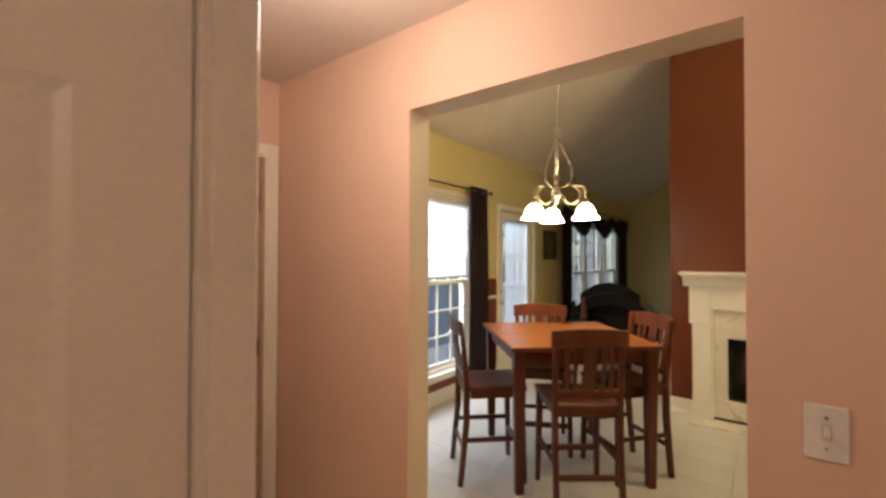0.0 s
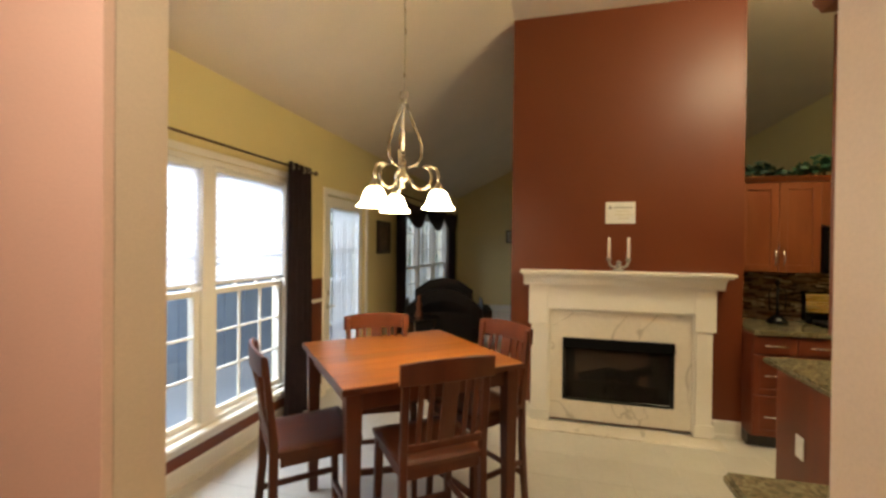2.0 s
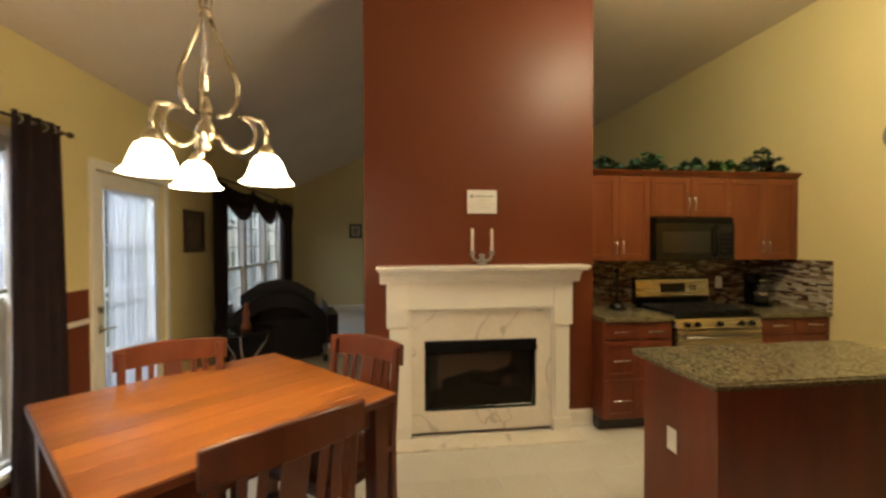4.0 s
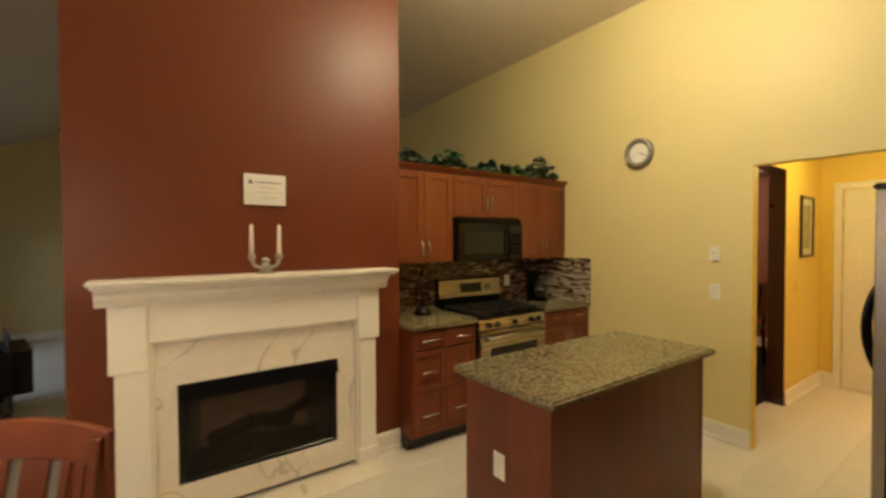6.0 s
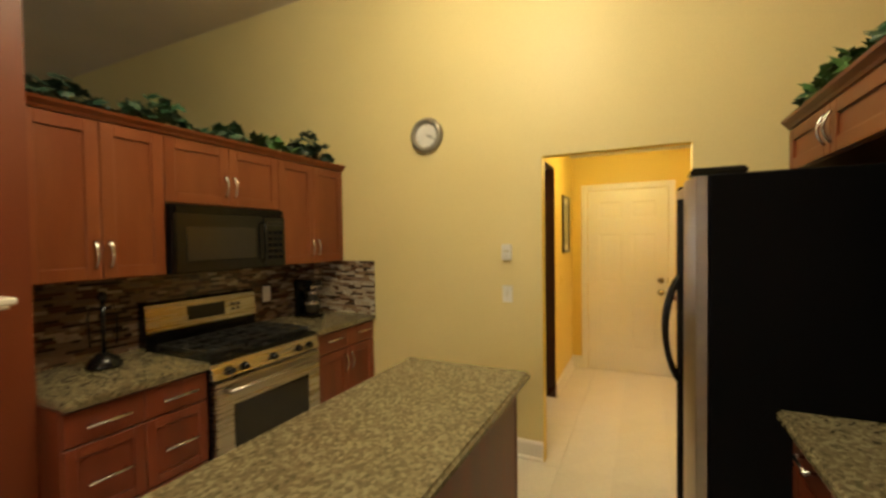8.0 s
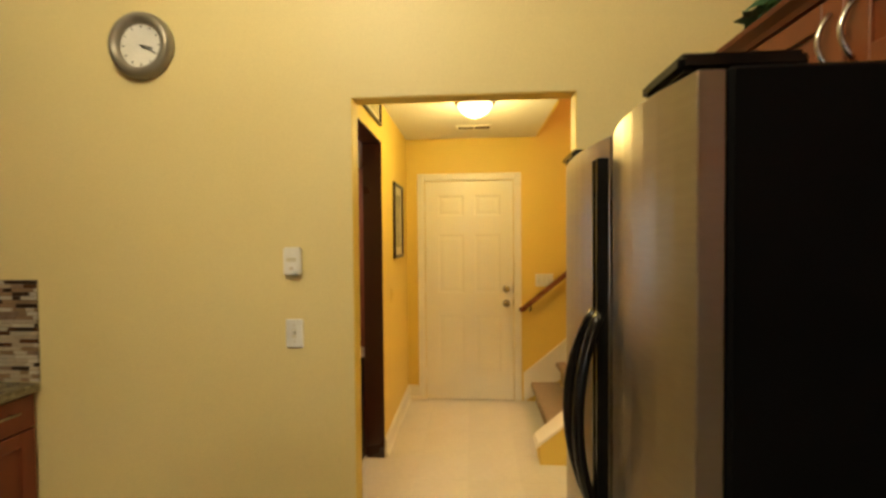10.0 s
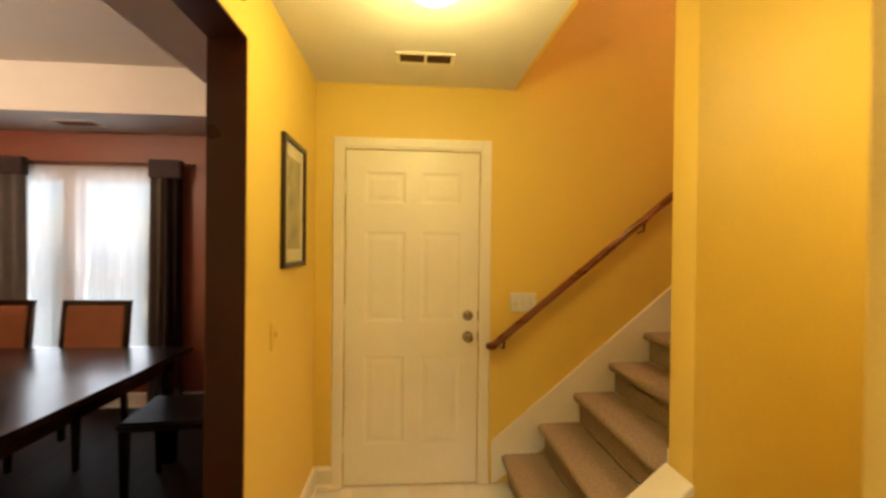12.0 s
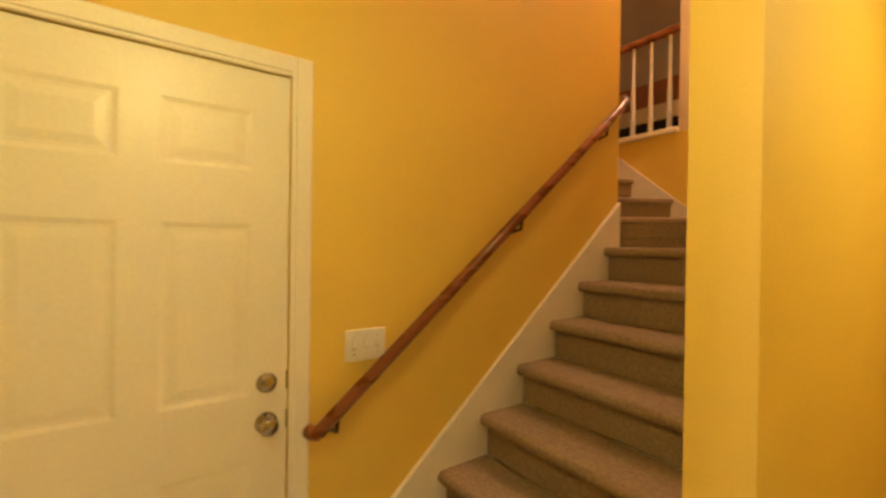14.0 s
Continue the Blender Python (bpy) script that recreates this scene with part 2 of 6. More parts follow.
def glass_material(name, tint, low, high):
    m = bpy.data.materials.new(name)
    m.use_nodes = True
    nt = m.node_tree
    nt.nodes.remove(nt.nodes["Principled BSDF"])
    g, t, mix, f = nt.nodes.new("ShaderNodeBsdfGlossy"), nt.nodes.new("ShaderNodeBsdfTransparent"), nt.nodes.new("ShaderNodeMixShader"), nt.nodes.new("ShaderNodeMapRange")
    lw, pw = nt.nodes.new("ShaderNodeLayerWeight"), nt.nodes.new("ShaderNodeMath")
    pw.operation, pw.inputs[1].default_value = "POWER", 4.0
    f.inputs["To Min"].default_value, f.inputs["To Max"].default_value = low, high
    nt.links.new(lw.outputs["Facing"], pw.inputs[0])
    nt.links.new(pw.outputs[0], f.inputs["Value"])
    g.inputs["Roughness"].default_value = 0.03
    t.inputs["Color"].default_value = (*tint, 1)
    nt.links.new(f.outputs[0], mix.inputs[0])
    nt.links.new(t.outputs[0], mix.inputs[1])
    nt.links.new(g.outputs[0], mix.inputs[2])
    nt.links.new(mix.outputs[0], nt.nodes["Material Output"].inputs["Surface"])
    return m


M_GLASS = glass_material("window_glass", (0.95, 0.97, 0.98), 0.04, 0.6)
M_FIREGLASS = glass_material("smoked_fire_glass", (0.75, 0.70, 0.65), 0.015, 0.25)


def granite_material():
    m = material("granite_olive", (0.19, 0.165, 0.092), 0.22, scale=60, fine=200, bump=0.02, color2=(0.10, 0.085, 0.045), mixlow=0.38, mixhigh=0.62, rough_var=0.05)
    nt = m.node_tree
    v = nt.nodes.new("ShaderNodeTexVoronoi")
    v.inputs["Scale"].default_value = 88
    co = [n for n in nt.nodes if n.bl_idname == "ShaderNodeTexCoord"][0]
    nt.links.new(co.outputs["Object"], v.inputs["Vector"])
    ramp = nt.nodes.new("ShaderNodeValToRGB")
    e = ramp.color_ramp.elements
    e[0].color, e[1].color = (0.045, 0.038, 0.020, 1), (0.36, 0.31, 0.19, 1)
    e.new(0.5).color = (0.17, 0.13, 0.075, 1)
    sep = nt.nodes.new("ShaderNodeSeparateColor")
    nt.links.new(v.outputs["Color"], sep.inputs[0])
    nt.links.new(sep.outputs[0], ramp.inputs["Fac"])
    b = nt.nodes["Principled BSDF"]
    old = b.inputs["Base Color"].links[0].from_socket
    mix = nt.nodes.new("ShaderNodeMix")
    mix.data_type = "RGBA"
    mix.inputs[0].default_value = 0.48
    nt.links.new(old, mix.inputs[6])
    nt.links.new(ramp.outputs["Color"], mix.inputs[7])
    nt.links.new(mix.outputs[2], b.inputs["Base Color"])
    return m


M_GRANITE = granite_material()


def marble_material():
    m = material("marble_cream_veined", (0.76, 0.70, 0.60), 0.22, scale=1.6, fine=30, bump=0.01, color2=(0.70, 0.63, 0.52))
    nt = m.node_tree
    co = [n for n in nt.nodes if n.bl_idname == "ShaderNodeTexCoord"][0]
    n = nt.nodes.new("ShaderNodeTexNoise")
    n.inputs["Scale"].default_value, n.inputs["Detail"].default_value, n.inputs["Distortion"].default_value = 1.3, 3.0, 0.8
    nt.links.new(co.outputs["Object"], n.inputs["Vector"])
    ramp = nt.nodes.new("ShaderNodeValToRGB")
    e = ramp.color_ramp.elements
    e[0].position, e[0].color = 0.493, (1, 1, 1, 1)
    e[1].position, e[1].color = 0.507, (1, 1, 1, 1)
    e.new(0.5).color = (0.45, 0.42, 0.38, 1)
    nt.links.new(n.outputs["Fac"], ramp.inputs["Fac"])
    b = nt.nodes["Principled BSDF"]
    old = b.inputs["Base Color"].links[0].from_socket
    mix = nt.nodes.new("ShaderNodeMix")
    mix.data_type, mix.blend_type = "RGBA", "MULTIPLY"
    mix.inputs[0].default_value = 0.6
    nt.links.new(old, mix.inputs[6])
    nt.links.new(ramp.outputs["Color"], mix.inputs[7])
    nt.links.new(mix.outputs[2], b.inputs["Base Color"])
    return m


M_MARBLE = marble_material()

# ---- mesh helpers ----


def add_box(bm, x0, x1, y0, y1, z0, z1, bev=0.0, seg=1):
    x0, x1, y0, y1, z0, z1 = min(x0, x1), max(x0, x1), min(y0, y1), max(y0, y1), min(z0, z1), max(z0, z1)
    r = bmesh.ops.create_cube(bm, size=1)
    for v in r["verts"]:
        v.co = Vector(((x0 + x1) / 2 + v.co.x * (x1 - x0), (y0 + y1) / 2 + v.co.y * (y1 - y0), (z0 + z1) / 2 + v.co.z * (z1 - z0)))
    if bev > 0:
        edges = list({e for v in r["verts"] for e in v.link_edges})
        bmesh.ops.bevel(bm, geom=edges, offset=bev, segments=seg, affect="EDGES", clamp_overlap=True)
    return bm


def box(x0, x1, y0, y1, z0, z1, bev=0.0, seg=1):
    return add_box(bmesh.new(), x0, x1, y0, y1, z0, z1, bev, seg)


def boxes(rows, bev=0.0):
    bm = bmesh.new()
    for r in rows:
        add_box(bm, *r, bev=bev)
    return bm


def prism(poly, axis, a, b, bev=0.0):
    """Polygon in the two other axes (in xyz order), drawn out along axis from a to b."""
    bm = bmesh.new()

    def put(p, w):
        return {"x": (w, p[0], p[1]), "y": (p[0], w, p[1]), "z": (p[0], p[1], w)}[axis]
    va = [bm.verts.new(put(p, a)) for p in poly]
    vb = [bm.verts.new(put(p, b)) for p in poly]
    n = len(poly)
    bm.faces.new(va), bm.faces.new(vb[::-1])
    for i in range(n):
        bm.faces.new((va[i], vb[i], vb[(i + 1) % n], va[(i + 1) % n]))
    bmesh.ops.recalc_face_normals(bm, faces=bm.faces[:])
    if bev:
        bmesh.ops.bevel(bm, geom=bm.edges[:], offset=bev, segments=1, affect="EDGES", clamp_overlap=True)
    return bm


def add_tube(bm, pts, r, seg=8, caps=True):
    pts = [Vector(p) for p in pts]
    rings, up = [], None
    for i, p in enumerate(pts):
        d = (pts[min(i + 1, len(pts) - 1)] - pts[max(i - 1, 0)]).normalized()
        if up is None:
            up = d.orthogonal().normalized()
        up = (up - d * up.dot(d)).normalized()
        side = d.cross(up)
        rr = r[i] if isinstance(r, (list, tuple)) else r
        rings.append([bm.verts.new(p + (up * math.cos(2 * math.pi * k / seg) + side * math.sin(2 * math.pi * k / seg)) * rr) for k in range(seg)])
    for a, b in zip(rings, rings[1:]):
        for k in range(seg):
            f = bm.faces.new((a[k], a[(k + 1) % seg], b[(k + 1) % seg], b[k]))
            f.smooth = True
    if caps:
        bm.faces.new(rings[0][::-1]), bm.faces.new(rings[-1])
    return bm


def tube(pts, r, seg=8):
    return add_tube(bmesh.new(), pts, r, seg)


def lathe(profile, cx, cy, seg=24, smooth=True, thick=0.0):
    """profile: (radius, z) from bottom to top."""
    bm = bmesh.new()
    rings = [[bm.verts.new((cx + r * math.cos(2 * math.pi * k / seg), cy + r * math.sin(2 * math.pi * k / seg), z)) for k in range(seg)] for r, z in profile]
    for a, b in zip(rings, rings[1:]):
        for k in range(seg):
            f = bm.faces.new((a[k], a[(k + 1) % seg], b[(k + 1) % seg], b[k]))
            f.smooth = smooth
    if thick:
        bmesh.ops.recalc_face_normals(bm, faces=bm.faces[:])
        bmesh.ops.solidify(bm, geom=bm.faces[:], thickness=thick)
    else:
        bm.faces.new(rings[0][::-1]), bm.faces.new(rings[-1])
    return bm


def disc_x(cx, cy, cz, r, x0, x1, seg=32, bev=0.0):
    bm = bmesh.new()
    a = [bm.verts.new((x0, cy + r * math.cos(2 * math.pi * k / seg), cz + r * math.sin(2 * math.pi * k / seg))) for k in range(seg)]
    b = [bm.verts.new((x1, cy + r * math.cos(2 * math.pi * k / seg), cz + r * math.sin(2 * math.pi * k / seg))) for k in range(seg)]
    bm.faces.new(a), bm.faces.new(b[::-1])
    for k in range(seg):
        bm.faces.new((a[k], b[k], b[(k + 1) % seg], a[(k + 1) % seg]))
    bmesh.ops.recalc_face_normals(bm, faces=bm.faces[:])
    return bm


def root_of(ob):
    while ob.parent:
        ob = ob.parent
    return ob


def part(name, bm, mat, parent, label=""):
    """One mesh under a thing or a part; the mesh is drawn in world places and moved to the thing's base."""
    base = root_of(parent).location
    bmesh.ops.translate(bm, verts=bm.verts[:], vec=-base)
    me = bpy.data.meshes.new(name)
    bm.to_mesh(me)
    bm.free()
    me.materials.append(mat)
    ob = new(name, me)
    ob.parent = parent
    return tagged(ob, label)


def thing(name, label, category, base=(0, 0, 0), group="", kind=""):
    ob = new(name)
    ob.location = base
    ob.empty_display_size = 0.1
    return tagged(ob, label, category, group, kind)


def struct(name, bm, mat, label, category="wall"):
    me = bpy.data.meshes.new(name)
    bm.to_mesh(me)
    bm.free()
    me.materials.append(mat)
    return tagged(new(name, me), label, category, kind="structure")


def solo(name, bm, mat, label, category, base, group=""):
    """A thing that is one mesh."""
    bmesh.ops.translate(bm, verts=bm.verts[:], vec=-Vector(base))
    me = bpy.data.meshes.new(name)
    bm.to_mesh(me)
    bm.free()
    me.materials.append(mat)
    ob = new(name, me)
    ob.location = base
    return tagged(ob, label, category, group)

# ---- structure ----


def wall_mesh(axis, a0, a1, s0, s1, z0, z1, holes=()):
    """A wall across axis from a0 to a1, s0..s1 along, with holes (sa, sb, za, zb) through it."""
    ss = sorted({s0, s1, *[h[0] for h in holes], *[h[1] for h in holes]})
    zs = sorted({z0, z1, *[h[2] for h in holes], *[h[3] for h in holes]})
    bm = bmesh.new()
    grid = {}

    def vert(i, s, z):
        key = (i, s, z)
        if key not in grid:
            a = (a0, a1)[i]
            grid[key] = bm.verts.new((a, s, z) if axis == "x" else (s, a, z))
        return grid[key]

    def solid(i, j):
        if not (0 <= i < len(ss) - 1 and 0 <= j < len(zs) - 1):
            return False
        cs, cz = (ss[i] + ss[i + 1]) / 2, (zs[j] + zs[j + 1]) / 2
        return not any(h[0] < cs < h[1] and h[2] < cz < h[3] for h in holes)
    for i in range(len(ss) - 1):
        for j in range(len(zs) - 1):
            if not solid(i, j):
                continue
            for k in (0, 1):
                bm.faces.new((vert(k, ss[i], zs[j]), vert(k, ss[i + 1], zs[j]), vert(k, ss[i + 1], zs[j + 1]), vert(k, ss[i], zs[j + 1])))
            for di, dj, p, q in ((-1, 0, (i, j), (i, j + 1)), (1, 0, (i + 1, j), (i + 1, j + 1)), (0, -1, (i, j), (i + 1, j)), (0, 1, (i, j + 1), (i + 1, j + 1))):
                if not solid(i + di, j + dj):
                    bm.faces.new((vert(0, ss[p[0]], zs[p[1]]), vert(0, ss[q[0]], zs[q[1]]), vert(1, ss[q[0]], zs[q[1]]), vert(1, ss[p[0]], zs[p[1]])))
    bmesh.ops.recalc_face_normals(bm, faces=bm.faces[:])
    return bm


XW = -2.5          # window wall
YK = 5.03          # kitchen back wall
XC = 3.27          # clock wall
YS = 1.335         # kitchen face of the wall to the entry hall
ZF = 3.60          # flat part of the ceiling
YB = 10.8          # far wall of the living room
WIN1 = (2.19, 3.93, 0.30, 2.10)
WIN2 = (6.75, 9.62, 0.28, 2.08)
PDOOR = (4.57, 5.49, 0.0, 2.05)

struct("floor", box(-2.7, 7.1, -1.6, 11.0, -0.12, -0.006), M_GROUT, "pale beige grouted floor", "floor")
struct("ground", box(-60, 80, -60, 80, -0.35, -0.13), M_GRASS, "mown green lawn outside the house", "ground")
struct("wall_window", wall_mesh("x", XW - 0.16, XW, 1.22, YB, 0.0, 2.70, (WIN1, WIN2, PDOOR)), M_YEL, "yellow painted wall with windows and patio door")
struct("wall_far", wall_mesh("y", YB, YB + 0.12, XW - 0.16, XC + 0.12, 0, 3.7), M_YEL, "yellow painted far living room wall")
struct("wall_south_dining", wall_mesh("y", 1.237, YS, XW, 0.30, 0, ZF, ((-0.965, 0.082, 0.0, 2.04),)), M_CREAM, "cream painted wall with a wide cased-free opening")
struct("wall_south_kitchen", wall_mesh("y", 1.237, YS, 0.302, XC, 0, ZF), M_RED, "terracotta red wall above the kitchen cabinets")
struct("wall_clock", wall_mesh("x", XC, XC + 0.078, 1.237, YB, 0, ZF, ((2.18, 3.05, 0.0, 2.06),)), M_YEL, "pale yellow kitchen wall with a doorway to the hall")
struct("wall_kitchen_back", wall_mesh("y", YK, YK + 0.12, 1.24, XC, 0, 2.085), M_YEL, "half-height pale yellow wall behind the kitchen cabinets")
struct("chimney_breast", boxes([(-0.62, 1.238, 4.59, 5.25, 0, ZF)]), M_RED, "terracotta red chimney breast rising to the ceiling")
_c = prism([(XW - 0.16, 2.63), (XW - 0.16, 2.83), (-0.62, 3.75), (XC + 0.12, 3.75), (XC + 0.12, ZF), (-0.62, ZF)], "y", 1.237, YB + 0.12)
struct("ceiling", _c, M_VAULT, "white textured vaulted ceiling", "ceiling")
# red lower wall and chair rail beside the windows
struct("wainscot", wall_mesh("x", XW, XW + 0.004, YS, 4.49, 0.13, 0.965, ((WIN1[0], WIN1[1], WIN1[2] - 0.04, 1.2),)), M_RED, "terracotta red lower wall under the dining windows", "wainscot")
struct("chair_rail", boxes([(XW, XW + 0.022, YS, WIN1[0] - 0.06, 0.965, 1.0), (XW, XW + 0.022, WIN1[1] + 0.06, 4.49, 0.965, 1.0)], 0.004), M_TRIM, "narrow white chair rail", "trim")


def baseboard(axis, a, side, s0, s1, h=0.135, shoe=True):
    """A skirting with a stepped top, on the plane axis = a, standing out to side."""
    t = 0.014 * side
    prof = [(a, 0), (a + t * 1.7, 0), (a + t * 1.7, 0.018), (a + t, 0.030), (a + t, h - 0.02), (a + t * 0.5, h - 0.006), (a, h)]
    if axis == "y":
        bm = prism([(p[0], p[1]) for p in prof], "x", s0, s1)
    else:
        bm = prism([(p[0], p[1]) for p in prof], "y", s0, s1)
    return struct("baseboard", bm, M_TRIM, "white painted baseboard", "baseboard")


baseboard("x", XW, 1, YS, 4.49)
baseboard("x", XW, 1, 5.57, YB)
baseboard("y", YB, -1, XW, XC)
baseboard("y", 4.59, -1, -0.62, -0.44)
baseboard("y", 4.59, -1, 1.03, 1.236)
baseboard("x", -0.62, -1, 4.59, 5.25)
baseboard("x", XC, -1, 3.05, 4.42)
baseboard("y", YS, 1, XW, -0.965)
baseboard("y", 1.217, -1, -1.87, -0.965)
baseboard("y", 1.217, -1, 0.082, 1.60)

# entry hall
struct("wall_entry_north", wall_mesh("y", 1.217, 1.235, -1.97, 1.7, 0, 2.36, ((-0.965, 0.082, 0.0, 2.04),)), M_PINK, "peach painted hall wall with a wide opening")
struct("wall_entry_west", wall_mesh("x", -1.97, -1.87, 0.245, 1.217, 0, 2.36, ((0.37, 1.14, 0.0, 1.965),)), M_PINK, "peach painted hall wall with a door")
struct("wall_entry_corridor", wall_mesh("y", 0.250, 0.330, -1.87, -0.532, 0, 2.36), M_PINK, "peach painted corridor wall")
struct("wall_entry_closet", wall_mesh("x", -0.53, -0.45, -1.25, 0.330, 0, 2.36, ((-0.523, 0.248, 0.0, 2.04),)), M_TRIM, "white painted door wall with a closed door")
struct("wall_entry_south", wall_mesh("y", -1.35, -1.25, -2.2, 1.7, 0, 2.36), M_PINK, "peach painted wall behind the start")
struct("wall_entry_east", wall_mesh("x", 1.6, 1.7, -1.25, 1.217, 0, 2.36), M_PINK, "peach painted hall end wall")
struct("wall_entry_end", wall_mesh("x", -1.97, -1.87, -1.25, 0.245, 0, 2.36), M_PINK, "peach painted side wall")
struct("ceiling_entry", box(-3.4, 1.72, -1.36, 1.235, 2.36, 2.46), M_CEILPINK, "peach-tinted textured hall ceiling", "ceiling")
# dark room behind the half-open door
struct("wall_side_room", boxes([(-3.4, -3.3, 0.0, 1.32, 0, 2.36), (-3.3, -1.97, 1.237, 1.32, 0, 2.36), (-3.3, -1.97, 0.0, 0.1, 0, 2.36)]), M_WINE, "dark walls of the unlit side room")

# stair hall
XD = 5.54
YH = 3.19
struct("wall_hall_north", wall_mesh("y", YH, YH + 0.12, XC + 0.08, XD + 0.12, 0, 2.75, ((3.47, 4.47, 0.0, 2.165),)), M_GOLD, "golden yellow hall wall with an opening to the dining room")
struct("wall_hall_east", wall_mesh("x", XD, XD + 0.12, 0.32, YH, 0, 5.2, ((2.20, 3.02, 0.0, 2.04),)), M_GOLD, "golden yellow stair wall with a door")
struct("wall_hall_kitchen_side", wall_mesh("x", XC + 0.080, XC + 0.092, 0.3, YH, 0, 2.43, ((2.18, 3.05, 0.0, 2.06),)), M_GOLD, "golden yellow face of the wall toward the kitchen")
struct("wall_stair_side", wall_mesh("x", 4.42, 4.56, -1.0, 1.60, 0, 5.2), M_GOLD, "golden yellow wall end beside the stair")
struct("wall_hall_south", wall_mesh("y", 0.2, 0.3, XC + 0.08, 4.42, 0, 2.43), M_GOLD, "golden yellow wall at the hall's end")
struct("ceiling_hall", boxes([(XC + 0.08, 4.42, 0.3, YH, 2.43, 2.55), (4.42, XD, 2.0, YH, 2.43, 2.55)]), M_CEIL, "white hall ceiling with an edge over the stair", "ceiling")
struct("wall_over_stair", wall_mesh("y", 1.98, 2.0, 4.56, XD, 2.43, 5.2), M_GOLD, "golden yellow wall above the stair opening")
baseboard("y", YH, -1, 4.47, XD)
baseboard("x", XD, -1, 3.07, YH)
baseboard("x", 4.42, -1, 0.3, 1.60)
baseboard("x", XC + 0.092, 1, 0.3, 2.18)
struct("door_jamb", boxes([(XC + 0.003, XC + 0.079, 2.1805, 2.1845, 0, 2.0555), (XC + 0.003, XC + 0.079, 3.0455, 3.0495, 0, 2.0555), (XC + 0.003, XC + 0.079, 2.185, 3.045, 2.0555, 2.0595)]), M_GOLD, "golden yellow painted opening side", "jamb")
# dark painted jamb lining of the dining opening
struct("door_jamb", boxes([(4.462, 4.470, YH + 0.002, YH + 0.13, 0, 2.165), (3.47, 3.478, YH + 0.002, YH + 0.13, 0, 2.165), (3.478, 4.462, YH + 0.002, YH + 0.13, 2.157, 2.165)]), M_DKJAMB, "dark brown painted opening jamb", "jamb")
# dining room seen through it
struct("wall_formal_south", wall_mesh("y", YH + 0.122, YH + 0.135, XC + 0.08, 6.9, 0, 2.42, ((3.47, 4.47, 0.0, 2.165),)), M_WINE, "wine brown dining room wall")
struct("wall_formal_east", wall_mesh("x", 6.9, 7.06, 3.0, 7.3, 0, 2.42, ((4.87, 6.30, 0.45, 2.07),)), M_WINE, "wine brown wall with a front window")
struct("wall_formal_north", wall_mesh("y", 7.2, 7.3, 3.3, 6.9, 0, 2.42), M_WINE, "wine brown far dining room wall")
struct("ceiling_formal", boxes([(3.39, 7.06, 3.31, 3.86, 2.42, 2.46), (6.30, 7.06, 3.86, 7.3, 2.42, 2.46), (3.39, 3.9, 3.86, 7.3, 2.42, 2.46), (3.9, 6.30, 6.7, 7.3, 2.42, 2.46),
                                (3.86, 6.34, 3.82, 3.86, 2.46, 2.78), (6.30, 6.34, 3.86, 6.7, 2.46, 2.78), (3.86, 3.90, 3.86, 6.7, 2.46, 2.78), (3.86, 6.34, 6.70, 6.74, 2.46, 2.78), (3.86, 6.34, 3.82, 6.74, 2.78, 2.84)]), M_CEIL, "white tray ceiling with a dropped border", "ceiling")
baseboard("x", 6.9, -1, 3.4, 7.2)
fvt = thing("ceiling_vent", "dusky slatted vent in the dining room soffit", "vent", (6.6, 5.3, 2.42))
part("frame", boxes([(6.52, 6.68, 5.14, 5.155, 2.411, 2.4195), (6.52, 6.68, 5.445, 5.46, 2.411, 2.4195), (6.52, 6.535, 5.155, 5.445, 2.411, 2.4195), (6.665, 6.68, 5.155, 5.445, 2.411, 2.4195)]), M_CEIL, fvt)
for _k in range(8):
    part("slat", box(6.540 + 0.0155 * _k, 6.548 + 0.0155 * _k, 5.155, 5.445, 2.412, 2.4195), M_WINE, fvt)

# dark sheet over the floor; its colour stands in for the room's dimness
struct("floor_formal", box(3.42, 6.885, 3.335, 7.19, 0.0, 0.006), M_FLOORSHADE, "dark sheet over the dining room floor, painted in place of shade", "floor")

# ---- stairs ----
RISE, RUN, Y0 = 0.187, 0.2235, 2.035
stair = thing("staircase", "taupe carpeted staircase with white skirt boards", "stairs", (5.05, 2.0, 0), kind="structure")


def tread_mesh(x0, x1, y, z, depth):
    """A carpeted step with a rounded nosing, front edge at y."""
    prof = [(y + 0.0, z), (y - depth - 0.02, z), (y - depth - 0.02, z - RISE), (y - 0.028, z - RISE), (y - 0.028, z - 0.052)]
    for k in range(7):
        a = radians(-90 + 180 * k / 6)
        prof.append((y - 0.004 + 0.022 * math.cos(a), z - 0.026 + 0.026 * math.sin(a)))
    prof = prof[1:]
    return prism(prof, "x", x0, x1)


for _i in range(8):
    part("step", tread_mesh(4.565, 5.515, Y0 - RUN * _i, RISE * (_i + 1), RUN), M_CARPET, stair)
# landing step and winders round the wall's end
YL = Y0 - RUN * 8
ZL = RISE * 9
YFAR = -0.66


def slab(poly, z0, z1):
    return prism(poly, "z", z0, z1, 0.012)


_T = ZL - RISE
part("step", slab([(4.565, YL + 0.015), (5.72, YL + 0.015), (5.72, 0.30), (4.71, YFAR), (4.565, YFAR)], _T - RISE, _T), M_CARPET, stair)
_noses = [(4.71, 5.72), (5.70, 6.22), (6.02, 6.46), (6.32, 6.72), (6.62, 6.98)]
